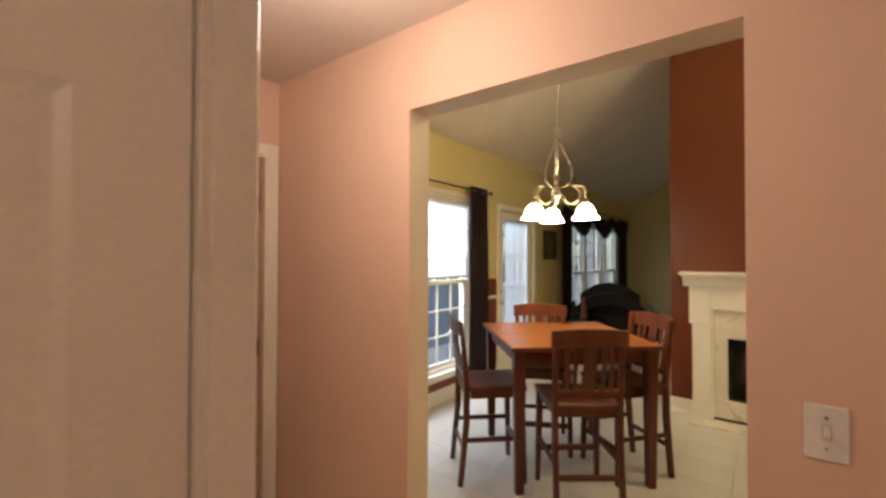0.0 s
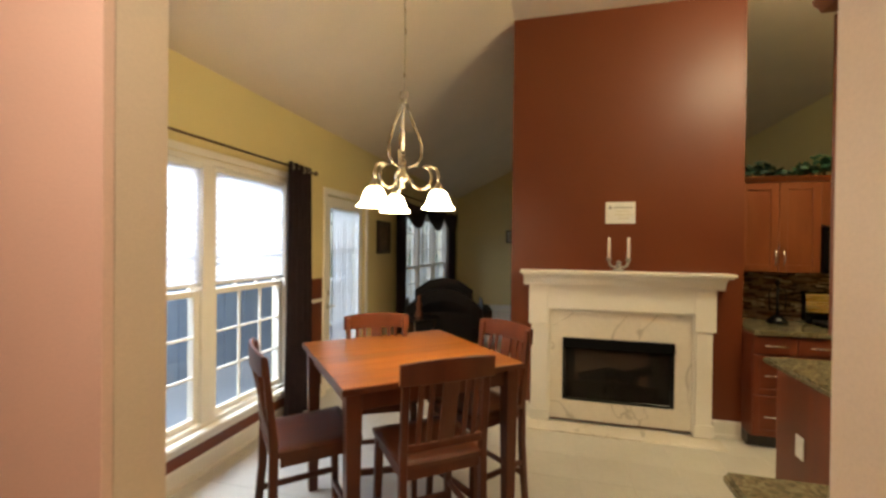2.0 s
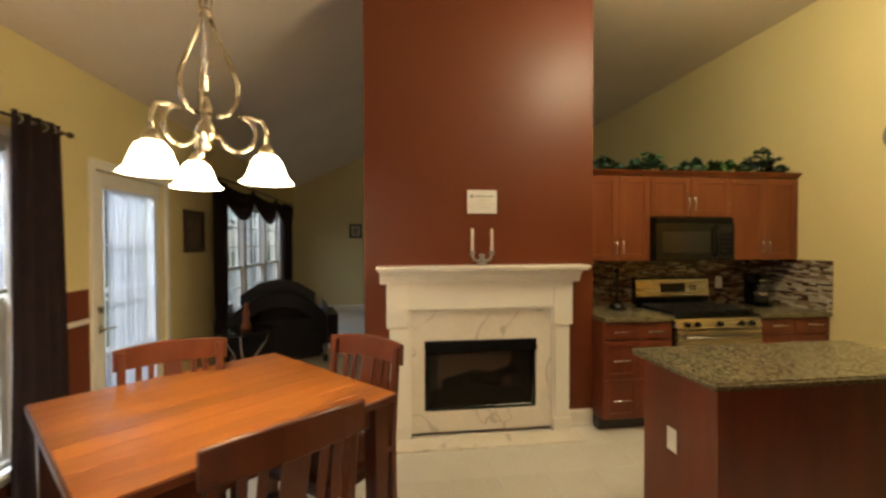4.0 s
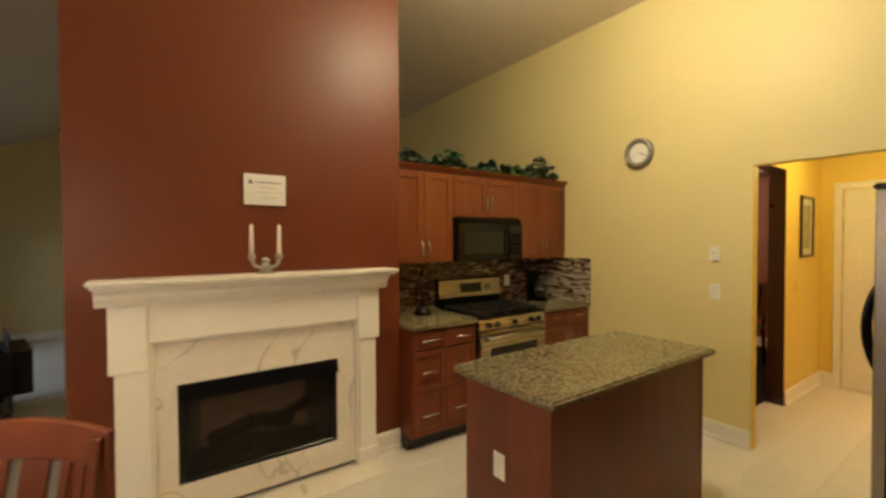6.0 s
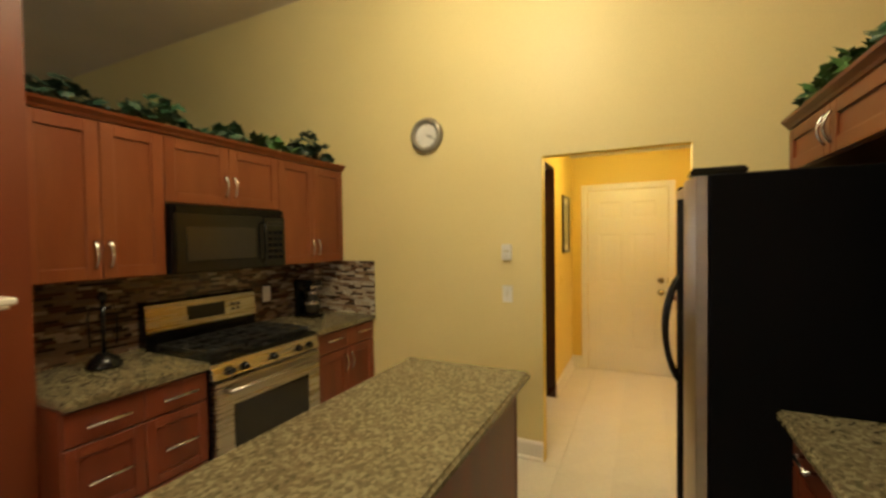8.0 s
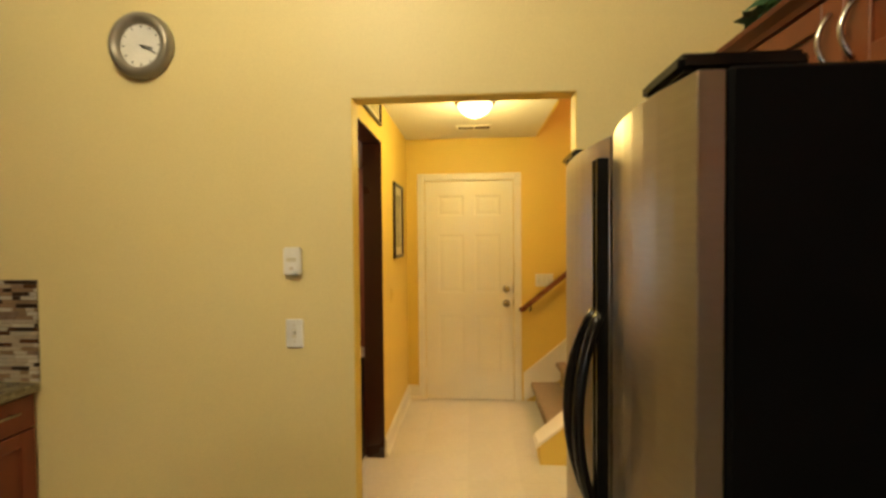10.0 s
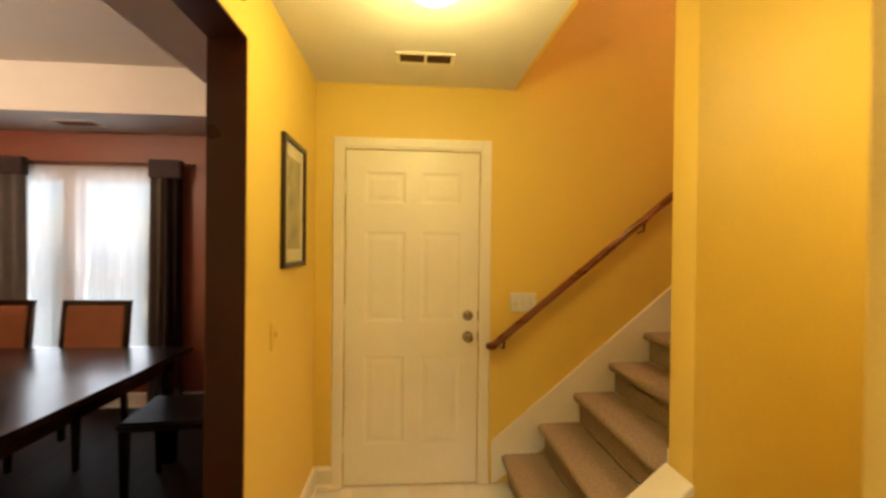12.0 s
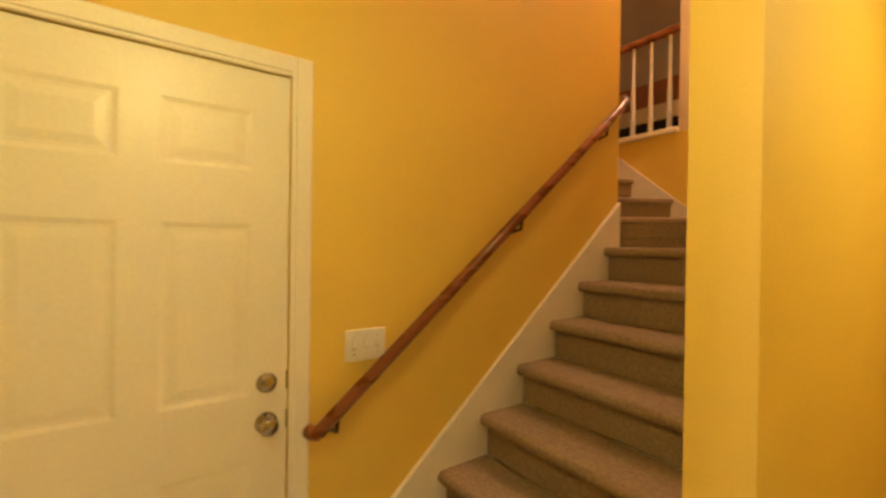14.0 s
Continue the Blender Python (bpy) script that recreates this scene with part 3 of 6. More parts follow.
for _i, ((_a, _b), (_c, _d)) in enumerate(zip(_noses, _noses[1:])):
    _z = ZL + RISE * _i
    part("step", slab([(_a, YFAR), (_c + 0.03, YFAR), (_d + 0.03, 0.31), (_b, 0.31)], _z - RISE + 0.045, _z - 0.001), M_CARPET, stair)
    part("nosing", slab([(_a - 0.022, YFAR), (_a + 0.06, YFAR), (_b + 0.06, 0.31), (_b - 0.022, 0.31)], _z - 0.045, _z), M_CARPET, stair)
    part("riser", slab([(_a + 0.006, YFAR), (_a + 0.03, YFAR), (_b + 0.03, 0.31), (_b + 0.006, 0.31)], _z - RISE, _z - 0.044), M_CARPET, stair)
part("step", box(6.62, 8.9, YFAR, 0.31, ZL + 3 * RISE, ZL + 4 * RISE - 0.02, 0.01), M_CARPET, stair)
# skirt boards
_sl = RISE / RUN


def skirt(x0, x1, ya, yb, lift):
    za, zb = (Y0 - ya) * _sl + lift, (Y0 - yb) * _sl + lift
    return prism([(ya, max(0, za - 0.42)), (ya, za), (yb, zb), (yb, zb - 0.60)], "x", x0, x1, 0.003)


part("skirt_board", skirt(5.516, XD - 0.001, 2.115, 0.325, 0.33), M_TRIM, stair)
part("skirt_board", skirt(4.562, 4.575, 1.60, 0.0, 0.30), M_TRIM, stair)
part("skirt_board", prism([(4.565, ZL + 0.10), (4.565, ZL - RISE), (5.72, ZL - RISE), (6.62, ZL + 3 * RISE), (6.62, ZL + 5.2 * RISE), (6.19, 2.285), (5.62, 1.815)], "y", YFAR, YFAR + 0.018), M_TRIM, stair)
# low curb with a sloped white cap at the stair's open foot
part("curb", prism([(2.14, 0), (2.14, 0.13), (1.60, 0.58), (1.60, 0)], "x", 4.43, 4.555), M_GOLD, stair)
part("curb_cap", prism([(2.17, 0.115), (2.155, 0.150), (1.602, 0.612), (1.602, 0.575)], "x", 4.405, 4.575, 0.003), M_TRIM, stair)

rail = thing("handrail", "reddish stained wooden handrail on brackets", "handrail", (5.47, 2.12, 0.85))
_r0, _r1 = (5.465, 2.125, 0.865), (5.465, 0.42, 2.275)
_bm = add_tube(bmesh.new(), [_r0, _r1, (5.47, 0.36, 2.33), (5.50, 0.34, 2.36)], 0.024, 10)
part("rail", _bm, M_RAIL, rail)
part("return_end", tube([_r0, (5.50, 2.135, 0.855), (5.538, 2.137, 0.852)], 0.024, 10), M_RAIL, rail)
for _f in (0.04, 0.55, 0.93):
    _q = Vector(_r0).lerp(Vector(_r1), _f)
    part("bracket", tube([_q + Vector((0, 0, -0.02)), _q + Vector((0.01, 0, -0.07)), (5.539, _q.y, _q.z - 0.085)], 0.008, 6), M_BRONZE, rail)

# upper landing with balusters
ZU = 2.36
struct("wall_landing", boxes([(4.42, 9.0, YFAR - 0.12, YFAR, 0, ZU + 0.01)]), M_GOLD, "golden yellow wall below the upper hall")
struct("upper_floor", box(4.0, 9.0, -2.4, YFAR - 0.12, ZU - 0.25, ZU), M_CARPET, "carpeted upper hall floor", "floor")
struct("wall_upper", boxes([(4.0, 9.0, -2.5, -2.4, ZU, 5.2), (9.0, 9.1, -2.4, 0.32, 0, 5.2), (4.0, 4.1, -2.4, -0.9, ZU, 5.2)]), M_GREYWALL, "mauve grey upper hall walls")
struct("wall_upper_tan", box(4.1, 9.0, -2.396, -2.39, ZU, 3.22), M_CREAM, "tan lower wall of the upper hall")
struct("wall_upper_band", box(4.1, 9.0, -2.396, -2.385, 3.22, 3.50), M_WINE, "red-brown band on the upper hall wall")
struct("wall_upper_stair", boxes([(5.66, 9.0, 0.32, 0.44, 0, 5.2)]), M_GOLD, "golden yellow wall of the upper flight")
struct("ceiling_upper", box(4.0, 9.1, -2.5, 2.1, 5.2, 5.3), M_CEIL, "white upper hall ceiling", "ceiling")
struct("wall_upper_end", box(4.56, 5.67, YFAR - 0.12, YFAR - 0.002, ZU + 0.011, 5.2), M_CREAM, "tan wall end beside the upper balusters")
guard = thing("stair_guard", "white balusters under a reddish wooden rail", "balustrade", (5.9, YFAR - 0.06, ZU + 0.01))
part("bottom_board", box(5.672, 8.9, YFAR - 0.14, YFAR + 0.02, ZU + 0.012, ZU + 0.052, 0.006), M_TRIM, guard)
part("handrail", box(5.672, 8.9, YFAR - 0.09, YFAR - 0.03, 3.15, 3.215, 0.018), M_RAIL, guard)


def baluster(x, y, z0, z1):
    h = z1 - z0
    return lathe([(0.019, z0), (0.019, z0 + 0.18 * h), (0.022, z0 + 0.20 * h), (0.012, z0 + 0.22 * h), (0.019, z0 + 0.32 * h), (0.013, z0 + 0.6 * h), (0.011, z0 + 0.95 * h), (0.012, z1)], x, y, 10)


for _i in range(21):
    part("baluster", baluster(5.77 + 0.15 * _i, YFAR - 0.06, ZU + 0.052, 3.152), M_TRIM, guard)
cab = thing("low_cabinet", "black low cabinet in the upper hall", "cabinet", (6.6, -1.9, ZU))
part("body", box(5.6, 7.6, -2.2, -1.7, ZU + 0.05, ZU + 0.46, 0.01), M_BLACK, cab)
for _x in (5.65, 7.55):
    for _y in (-2.15, -1.75):
        part("leg", box(_x - 0.025, _x + 0.025, _y - 0.025, _y + 0.025, ZU, ZU + 0.05), M_BLACK, cab)

# ---- doors and windows ----


def panel_face(bm, a, b, z0, z1, y, s):
    """Moulded panel set in a door face at y: a sloped groove and a raised field."""
    rings = []
    for inset, d in ((0.0, 0.0), (0.014, 0.0040), (0.024, 0.0042), (0.050, 0.0010)):
        rings.append([bm.verts.new((p, y + s * d, q)) for p, q in ((a + inset, z0 + inset), (b - inset, z0 + inset), (b - inset, z1 - inset), (a + inset, z1 - inset))])
    for p, q in zip(rings, rings[1:]):
        for k in range(4):
            bm.faces.new((p[k], p[(k + 1) % 4], q[(k + 1) % 4], q[k]))
    bm.faces.new(rings[-1])


def six_panel_door(name, label, w=0.81, h=2.03, mat=None, rows=((0.25, 0.785), (0.995, 1.54), (1.71, 1.90))):
    """Door leaf from x = 0 to w, front face at y = 0 looking to -y, with six raised panels on both faces."""
    d = thing(name, label, "door", kind="structure")
    mat = mat or M_TRIM
    t = 0.035
    st, mid = 0.115, 0.095
    pw = (w - 2 * st - mid) / 2
    xs = ((st, st + pw), (st + pw + mid, w - st))
    bars = [(0, st, 0, t, 0, h), (st + pw, st + pw + mid, 0.0, t, 0, h), (w - st, w, 0, t, 0, h)]
    zc = [0] + [v for r in rows for v in r] + [h]
    for k in range(0, len(zc), 2):
        for a, b in xs:
            bars.append((a, b, 0.0, t, zc[k], zc[k + 1]))
    part("leaf", boxes(bars), mat, d)
    for a, b in xs:
        for z0, z1 in rows:
            bm = bmesh.new()
            panel_face(bm, a, b, z0, z1, 0.0, 1)
            panel_face(bm, a, b, z0, z1, t, -1)
            bmesh.ops.recalc_face_normals(bm, faces=bm.faces[:])
            part("panel", bm, mat, d)
    return d


def casing(name, axis, a, side, s0, s1, h, w=0.068, label="white moulded door casing"):
    """Casing on the plane axis = a, standing out to side, round an opening s0..s1 of height h."""
    c = thing(name, label, "casing", kind="structure")
    for n, (p, q, z0, z1) in (("side", (s0 - w, s0, 0, h + w)), ("side", (s1, s1 + w, 0, h + w)), ("head", (s0, s1, h, h + w))):
        bm = bmesh.new()
        for t, i in ((0.011, 0.0), (0.019, 0.012)):
            inner = i
            pp, qq, za, zb = p, q, z0, z1
            if n == "side":
                if q == s0:
                    qq -= inner
                    pp += inner * 0.5
                else:
                    pp += inner
                    qq -= inner * 0.5
                zb -= inner * 0.5 if i else 0
            else:
                za += inner
                zb -= inner * 0.5
            if axis == "x":
                add_box(bm, a, a + side * t, pp, qq, za, zb, 0.003)
            else:
                add_box(bm, pp, qq, a, a + side * t, za, zb, 0.003)
        part(n, bm, M_TRIM, c)
    return c


def knob(parent, x, y, z, r, mat, depth=0.06, dirn=-1):
    """Round knob on a rose, pointing along dirn * y in the door's own axes."""
    bm = bmesh.new()
    prof = [(r * 1.15, 0), (r * 1.15, 0.006), (r * 0.5, 0.012), (r * 0.45, depth * 0.5), (r * 0.95, depth * 0.65), (r, depth * 0.8), (r * 0.75, depth * 0.97), (r * 0.3, depth)]
    rings = [[bm.verts.new((x + q * math.cos(2 * math.pi * k / 16), y + dirn * d, z + q * math.sin(2 * math.pi * k / 16))) for k in range(16)] for q, d in prof]
    for a, b in zip(rings, rings[1:]):
        for k in range(16):
            bm.faces.new((a[k], a[(k + 1) % 16], b[(k + 1) % 16], b[k])).smooth = True
    bm.faces.new(rings[-1])
    bmesh.ops.recalc_face_normals(bm, faces=bm.faces[:])
    return part("knob", bm, mat, parent)


# garage door in the stair hall
gd = six_panel_door("door_1", "closed white six-panel door with satin nickel hardware")
knob(gd, 0.745, 0, 0.90, 0.030, M_KNOB)
knob(gd, 0.745, 0, 1.03, 0.028, M_KNOB, 0.025)
for _z in (0.25, 1.05, 1.80):
    part("hinge", box(-0.006, 0.003, -0.006, 0.004, _z - 0.045, _z + 0.045, 0.002), M_TRIM, gd)
for _z in (1.03, 0.90):
    part("strike", box(0.806, 0.812, -0.002, 0.012, _z - 0.03, _z + 0.03), M_KNOB, gd)
gd.matrix_basis = pose(XD + 0.006, 3.014, 0.006, 0, 0, -90)
struct("door_stop", boxes([(XD + 0.045, XD + 0.12, 3.016, 3.02, 0, 2.04), (XD + 0.045, XD + 0.12, 2.20, 2.203, 0, 2.04), (XD + 0.09, XD + 0.12, 2.203, 3.016, 0, 2.036)]), M_TRIM, "white door stop", "door frame")
casing("door_casing", "x", XD, -1, 2.20, 3.02, 2.04)

# half-open door at the end of the entry hall
ed = six_panel_door("door_2", "half-open white six-panel door on brass hinges", 0.76)
for _z in (0.25, 1.05, 1.80):
    part("hinge", box(-0.012, 0.004, -0.012, 0.006, _z - 0.045, _z + 0.045, 0.003), M_BRONZE, ed)
knob(ed, 0.70, 0, 0.93, 0.028, M_NICKEL)
ed.matrix_basis = pose(-1.905, 1.118, 0.006, 0, 0, 196) @ Matrix.Diagonal((1, 1, 0.963, 1))
casing("door_casing", "x", -1.87, 1, 0.37, 1.14, 1.965, 0.072)
# closed door beside the start
cd = six_panel_door("door_3", "closed white six-panel closet door", 0.765, rows=((0.25, 0.80), (1.02, 1.655), (1.785, 1.93)))
cd.matrix_basis = pose(-0.453, -0.520, 0.006, 0, 0, 90)
casing("door_casing", "x", -0.45, 1, -0.523, 0.248, 2.04, 0.080)


def sash(parent, y0, y1, z0, z1, x, cols, rows, t=0.03, w=0.042):
    s = part("sash", boxes([(x, x + t, y0, y0 + w, z0, z1), (x, x + t, y1 - w, y1, z0, z1), (x, x + t, y0 + w, y1 - w, z0, z0 + w), (x, x + t, y0 + w, y1 - w, z1 - w, z1)], 0.003), M_TRIM, parent)
    g = part("pane", box(x + 0.012, x + 0.016, y0 + w, y1 - w, z0 + w, z1 - w), M_GLASS, s)
    g.visible_shadow = False
    for k in range(1, cols):
        yy = y0 + w + (y1 - y0 - 2 * w) * k / cols
        part("muntin", box(x + 0.006, x + 0.024, yy - 0.007, yy + 0.007, z0 + w, z1 - w), M_TRIM, s)
    for k in range(1, rows):
        zz = z0 + w + (z1 - z0 - 2 * w) * k / rows
        part("muntin", box(x + 0.004, x + 0.022, y0 + w, y1 - w, zz - 0.007, zz + 0.007), M_TRIM, s)
    return s


def window_unit(name, label, y0, y1, z0, z1, units, zmeet, x, cols, rows):
    w = thing(name, label, "window", ((x, (y0 + y1) / 2, z0)), kind="structure")
    f = 0.035
    rowsf = [(x - 0.13, x, y0, y0 + f, z0, z1), (x - 0.13, x, y1 - f, y1, z0, z1), (x - 0.13, x, y0 + f, y1 - f, z1 - f, z1), (x - 0.13, x, y0 + f, y1 - f, z0, z0 + f)]
    mull = 0.11
    uw = (y1 - y0 - 2 * f - mull * (units - 1)) / units
    for k in range(1, units):
        a = y0 + f + uw * k + mull * (k - 1)
        rowsf.append((x - 0.13, x - 0.005, a, a + mull, z0 + f, z1 - f))
    part("window_frame", boxes(rowsf, 0.002), M_TRIM, w)
    for k in range(units):
        a = y0 + f + (uw + mull) * k
        sash(w, a, a + uw, z0 + f, zmeet + 0.02, x - 0.062, cols, rows)
        sash(w, a, a + uw, zmeet - 0.025, z1 - f, x - 0.10, cols, rows)
    part("window_sill", box(x, x + 0.06, y0 - 0.08, y1 + 0.08, z0 - 0.03, z0 + 0.004, 0.006), M_TRIM, w)
    part("apron", box(x, x + 0.016, y0 - 0.05, y1 + 0.05, z0 - 0.085, z0 - 0.03, 0.004), M_TRIM, w)
    for n, a, b, c, d in (("casing", y0 - 0.055, y0, z0, z1 + 0.055), ("casing", y1, y1 + 0.055, z0, z1 + 0.055), ("casing", y0, y1, z1, z1 + 0.055)):
        part(n, box(x, x + 0.018, a, b, c + 0.005, d, 0.004), M_TRIM, w)
    return w, uw, f, mull


win, UW, WF, WM = window_unit("window_1", "white double window with muntins and white shades", *WIN1, 2, 1.20, XW, 3, 3)


def pleated(y0, y1, z0, z1, x, pitch=0.022, amp=0.004):
    bm = bmesh.new()
    n = int((z1 - z0) / pitch)
    rows = []
    for i in range(n + 1):
        z = z0 + (z1 - z0) * i / n
        o = amp if i % 2 else 0
        rows.append([bm.verts.new((x + o, y0, z)), bm.verts.new((x + o, y1, z))])
    for a, b in zip(rows, rows[1:]):
        bm.faces.new((a[0], a[1], b[1], b[0]))
    bmesh.ops.solidify(bm, geom=bm.faces[:], thickness=0.002)
    return bm


for _k in range(2):
    _a = WIN1[0] + WF + (UW + WM) * _k
    sh = thing("window_shade", "white pleated shade drawn over the upper sash", "window shade", (XW - 0.03, _a + UW / 2, 1.25), "dining window shades")
    part("fabric", pleated(_a + 0.006, _a + UW - 0.006, 1.265, WIN1[3] - 0.07, XW - 0.032), M_SHADE, sh)
    part("bottom_rail", box(XW - 0.034, XW - 0.012, _a + 0.004, _a + UW - 0.004, 1.245, 1.268, 0.004), M_WHITE, sh)
    part("head_rail", box(XW - 0.036, XW - 0.008, _a + 0.004, _a + UW - 0.004, WIN1[3] - 0.075, WIN1[3] - 0.036, 0.004), M_WHITE, sh)


def drape(name, mat, label, y0, y1, z0, z1, x, waves, depth, base_name="drape", axis="x", flare=1.0, edge_mat=None):
    """Hanging cloth with folds; y0..y1 along the wall."""
    t = thing(name, label, "curtain", (x, (y0 + y1) / 2, z0) if axis == "x" else ((y0 + y1) / 2, x, z0))
    bm = bmesh.new()
    nu, nv = waves * 8, 10
    grid = []
    for j in range(nv + 1):
        v = j / nv
        row = []
        for i in range(nu + 1):
            u = i / nu
            ph = 2 * math.pi * waves * u
            sp = 1 + (flare - 1) * (1 - v)
            s = (y0 + y1) / 2 + ((y0 - y1) / 2 + (y1 - y0) * u) * sp + 0.006 * math.sin(ph * 0.5 + 3 * v)
            o = depth * (0.75 + 0.25 * math.sin(3 * u + 2 * v)) * math.sin(ph + 0.4 * math.sin(2.2 * v))
            z = z0 + (z1 - z0) * v
            row.append(bm.verts.new((x + o, s, z) if axis == "x" else (s, x + o, z)))
        grid.append(row)
    for a, b in zip(grid, grid[1:]):
        for i in range(nu):
            f = bm.faces.new((a[i], a[i + 1], b[i + 1], b[i]))
            f.smooth = True
            f.material_index = 1 if edge_mat and i < nu * 0.45 else 0
    bmesh.ops.solidify(bm, geom=bm.faces[:], thickness=0.004)
    cloth = part("cloth", bm, mat, t)
    if edge_mat:
        cloth.data.materials.append(edge_mat)
    return t


dr = drape("curtain", M_DRAPE, "dark plum grommet curtain hanging to the floor", 3.79, 4.13, 0.03, 2.23, XW + 0.09, 4, 0.032, flare=1.25)
for _k in range(4):
    bm_ = bmesh.new()
    _yy = 3.83 + 0.085 * _k
    add_tube(bm_, [(XW + 0.09 + 0.024 * math.cos(a), _yy + 0.012 * (-1) ** _k, 2.19 + 0.024 * math.sin(a)) for a in [2 * math.pi * i / 12 for i in range(13)]], 0.004, 6)
    part("grommet", bm_, M_NICKEL, dr)
rod = thing("curtain_rod", "thin dark bronze curtain rod with finials", "curtain rod", (XW + 0.09, 3.1, 2.19))
part("rod", tube([(XW + 0.09, 1.95, 2.195), (XW + 0.09, 4.20, 2.195)], 0.009, 10), M_BRONZE, rod)
part("finial", tube([(XW + 0.09, 4.20, 2.195), (XW + 0.09, 4.21, 2.195), (XW + 0.09, 4.23, 2.195), (XW + 0.09, 4.245, 2.195)], [0.012, 0.02, 0.018, 0.004], 10), M_BRONZE, rod)
part("finial", tube([(XW + 0.09, 1.95, 2.195), (XW + 0.09, 1.93, 2.195), (XW + 0.09, 1.91, 2.195)], [0.012, 0.02, 0.006], 10), M_BRONZE, rod)
for _y in (2.05, 4.16):
    part("bracket", tube([(XW + 0.001, _y, 2.185), (XW + 0.09, _y, 2.185)], 0.006, 6), M_BRONZE, rod)

# patio door
pdr = thing("door_4", "white glazed patio door with a white sheer over the glass", "door", (XW - 0.08, 5.03, 0), kind="structure")
_px = XW - 0.07
part("leaf", boxes([(_px, _px + 0.045, 4.585, 4.70, 0.01, 2.04), (_px, _px + 0.045, 5.36, 5.475, 0.01, 2.04), (_px, _px + 0.045, 4.70, 5.36, 0.01, 0.26), (_px, _px + 0.045, 4.70, 5.36, 1.92, 2.04)], 0.003), M_TRIM, pdr)
_g = part("pane", box(_px + 0.018, _px + 0.024, 4.70, 5.36, 0.26, 1.92), M_GLASS, pdr)
_g.visible_shadow = False
for _z in (0.675, 1.09, 1.505):
    part("muntin", box(_px + 0.008, _px + 0.016, 4.70, 5.36, _z - 0.009, _z + 0.009), M_TRIM, pdr)
for _y in (4.92, 5.14):
    part("muntin", box(_px + 0.006, _px + 0.014, _y - 0.009, _y + 0.009, 0.26, 1.92), M_TRIM, pdr)
part("deadbolt", tube([(_px + 0.045, 4.64, 1.03), (_px + 0.065, 4.64, 1.03)], 0.027, 16), M_NICKEL, pdr)
part("rose", tube([(_px + 0.045, 4.64, 0.89), (_px + 0.055, 4.64, 0.89)], 0.030, 16), M_NICKEL, pdr)
part("lever", tube([(_px + 0.055, 4.64, 0.89), (_px + 0.085, 4.64, 0.89), (_px + 0.09, 4.66, 0.89), (_px + 0.088, 4.75, 0.885)], 0.009, 8), M_NICKEL, pdr)
casing("door_casing", "x", XW, 1, 4.57, 5.49, 2.05)
drape("sheer_curtain", M_SHEER, "white sheer panel gathered over the door glass", 4.71, 5.35, 0.25, 1.93, XW - 0.012, 10, 0.0035)

# living room window
win2, _u2, _f2, _m2 = window_unit("window_2", "white triple window in the living room", *WIN2, 3, 1.17, XW, 3, 3)
drape("curtain", M_DRAPE, "dark curtain panel beside the living room window", 6.40, 6.80, 0.03, 2.25, XW + 0.08, 5, 0.03)
drape("curtain", M_DRAPE, "dark curtain panel at the living room corner", 9.55, 10.2, 0.03, 2.25, XW + 0.08, 6, 0.03)
sw = thing("valance", "dark draped swag valance over the living room window", "valance", (XW + 0.1, 8.2, 2.0))
for _k in range(3):
    bm_ = bmesh.new()
    a0, a1 = 6.45 + 1.22 * _k, 6.45 + 1.22 * (_k + 1) + 0.08
    grid = []
    for j in range(9):
        v = j / 8
        row = []
        for i in range(25):
            u = i / 24
            sag = (0.10 + 0.30 * v) * (4 * u * (1 - u)) ** 0.8
            row.append(bm_.verts.new((XW + 0.10 + 0.02 * math.sin(v * 14) + 0.05 * (4 * u * (1 - u)), a0 + (a1 - a0) * u, 2.27 - 0.06 * v - sag)))
        grid.append(row)
    for p, q in zip(grid, grid[1:]):
        for i in range(24):
            bm_.faces.new((p[i], p[i + 1], q[i + 1], q[i])).smooth = True
    bmesh.ops.solidify(bm_, geom=bm_.faces[:], thickness=0.005)
    part("swag", bm_, M_DRAPE, sw)
part("rod", tube([(XW + 0.10, 6.36, 2.28), (XW + 0.10, 10.2, 2.28)], 0.012, 8), M_BRONZE, sw)

# outside
struct("patio", box(-4.4, -2.68, 0.0, 11.5, -0.13, -0.05), M_CONCRETE, "grey concrete patio slab", "patio")
fence = thing("privacy_fence", "grey blue vertical board fence beside the patio", "fence", (-4.3, 3.6, -0.05))
for _k in range(38):
    part("board", box(-4.31 + 0.008 * (_k % 2), -4.285 + 0.008 * (_k % 2), 0.6 + 0.17 * _k, 0.6 + 0.17 * _k + 0.162, -0.05, 1.86 + 0.01 * (_k % 3), 0.004), M_SIDING, fence)
for _z in (0.25, 1.55):
    part("rail", box(-4.345, -4.312, 0.6, 7.05, _z, _z + 0.09), M_SIDING, fence)
lat = thing("lattice_panel", "white diagonal lattice panel on the patio", "lattice", (-3.6, 2.35, -0.05))
part("frame", boxes([(-3.62, -3.58, 2.1, 3.25, -0.05, 0.0), (-3.62, -3.58, 2.1, 3.25, 0.78, 0.84), (-3.62, -3.58, 2.1, 2.16, 0.0, 0.78), (-3.62, -3.58, 3.19, 3.25, 0.0, 0.78)], 0.004), M_VINYL, lat)
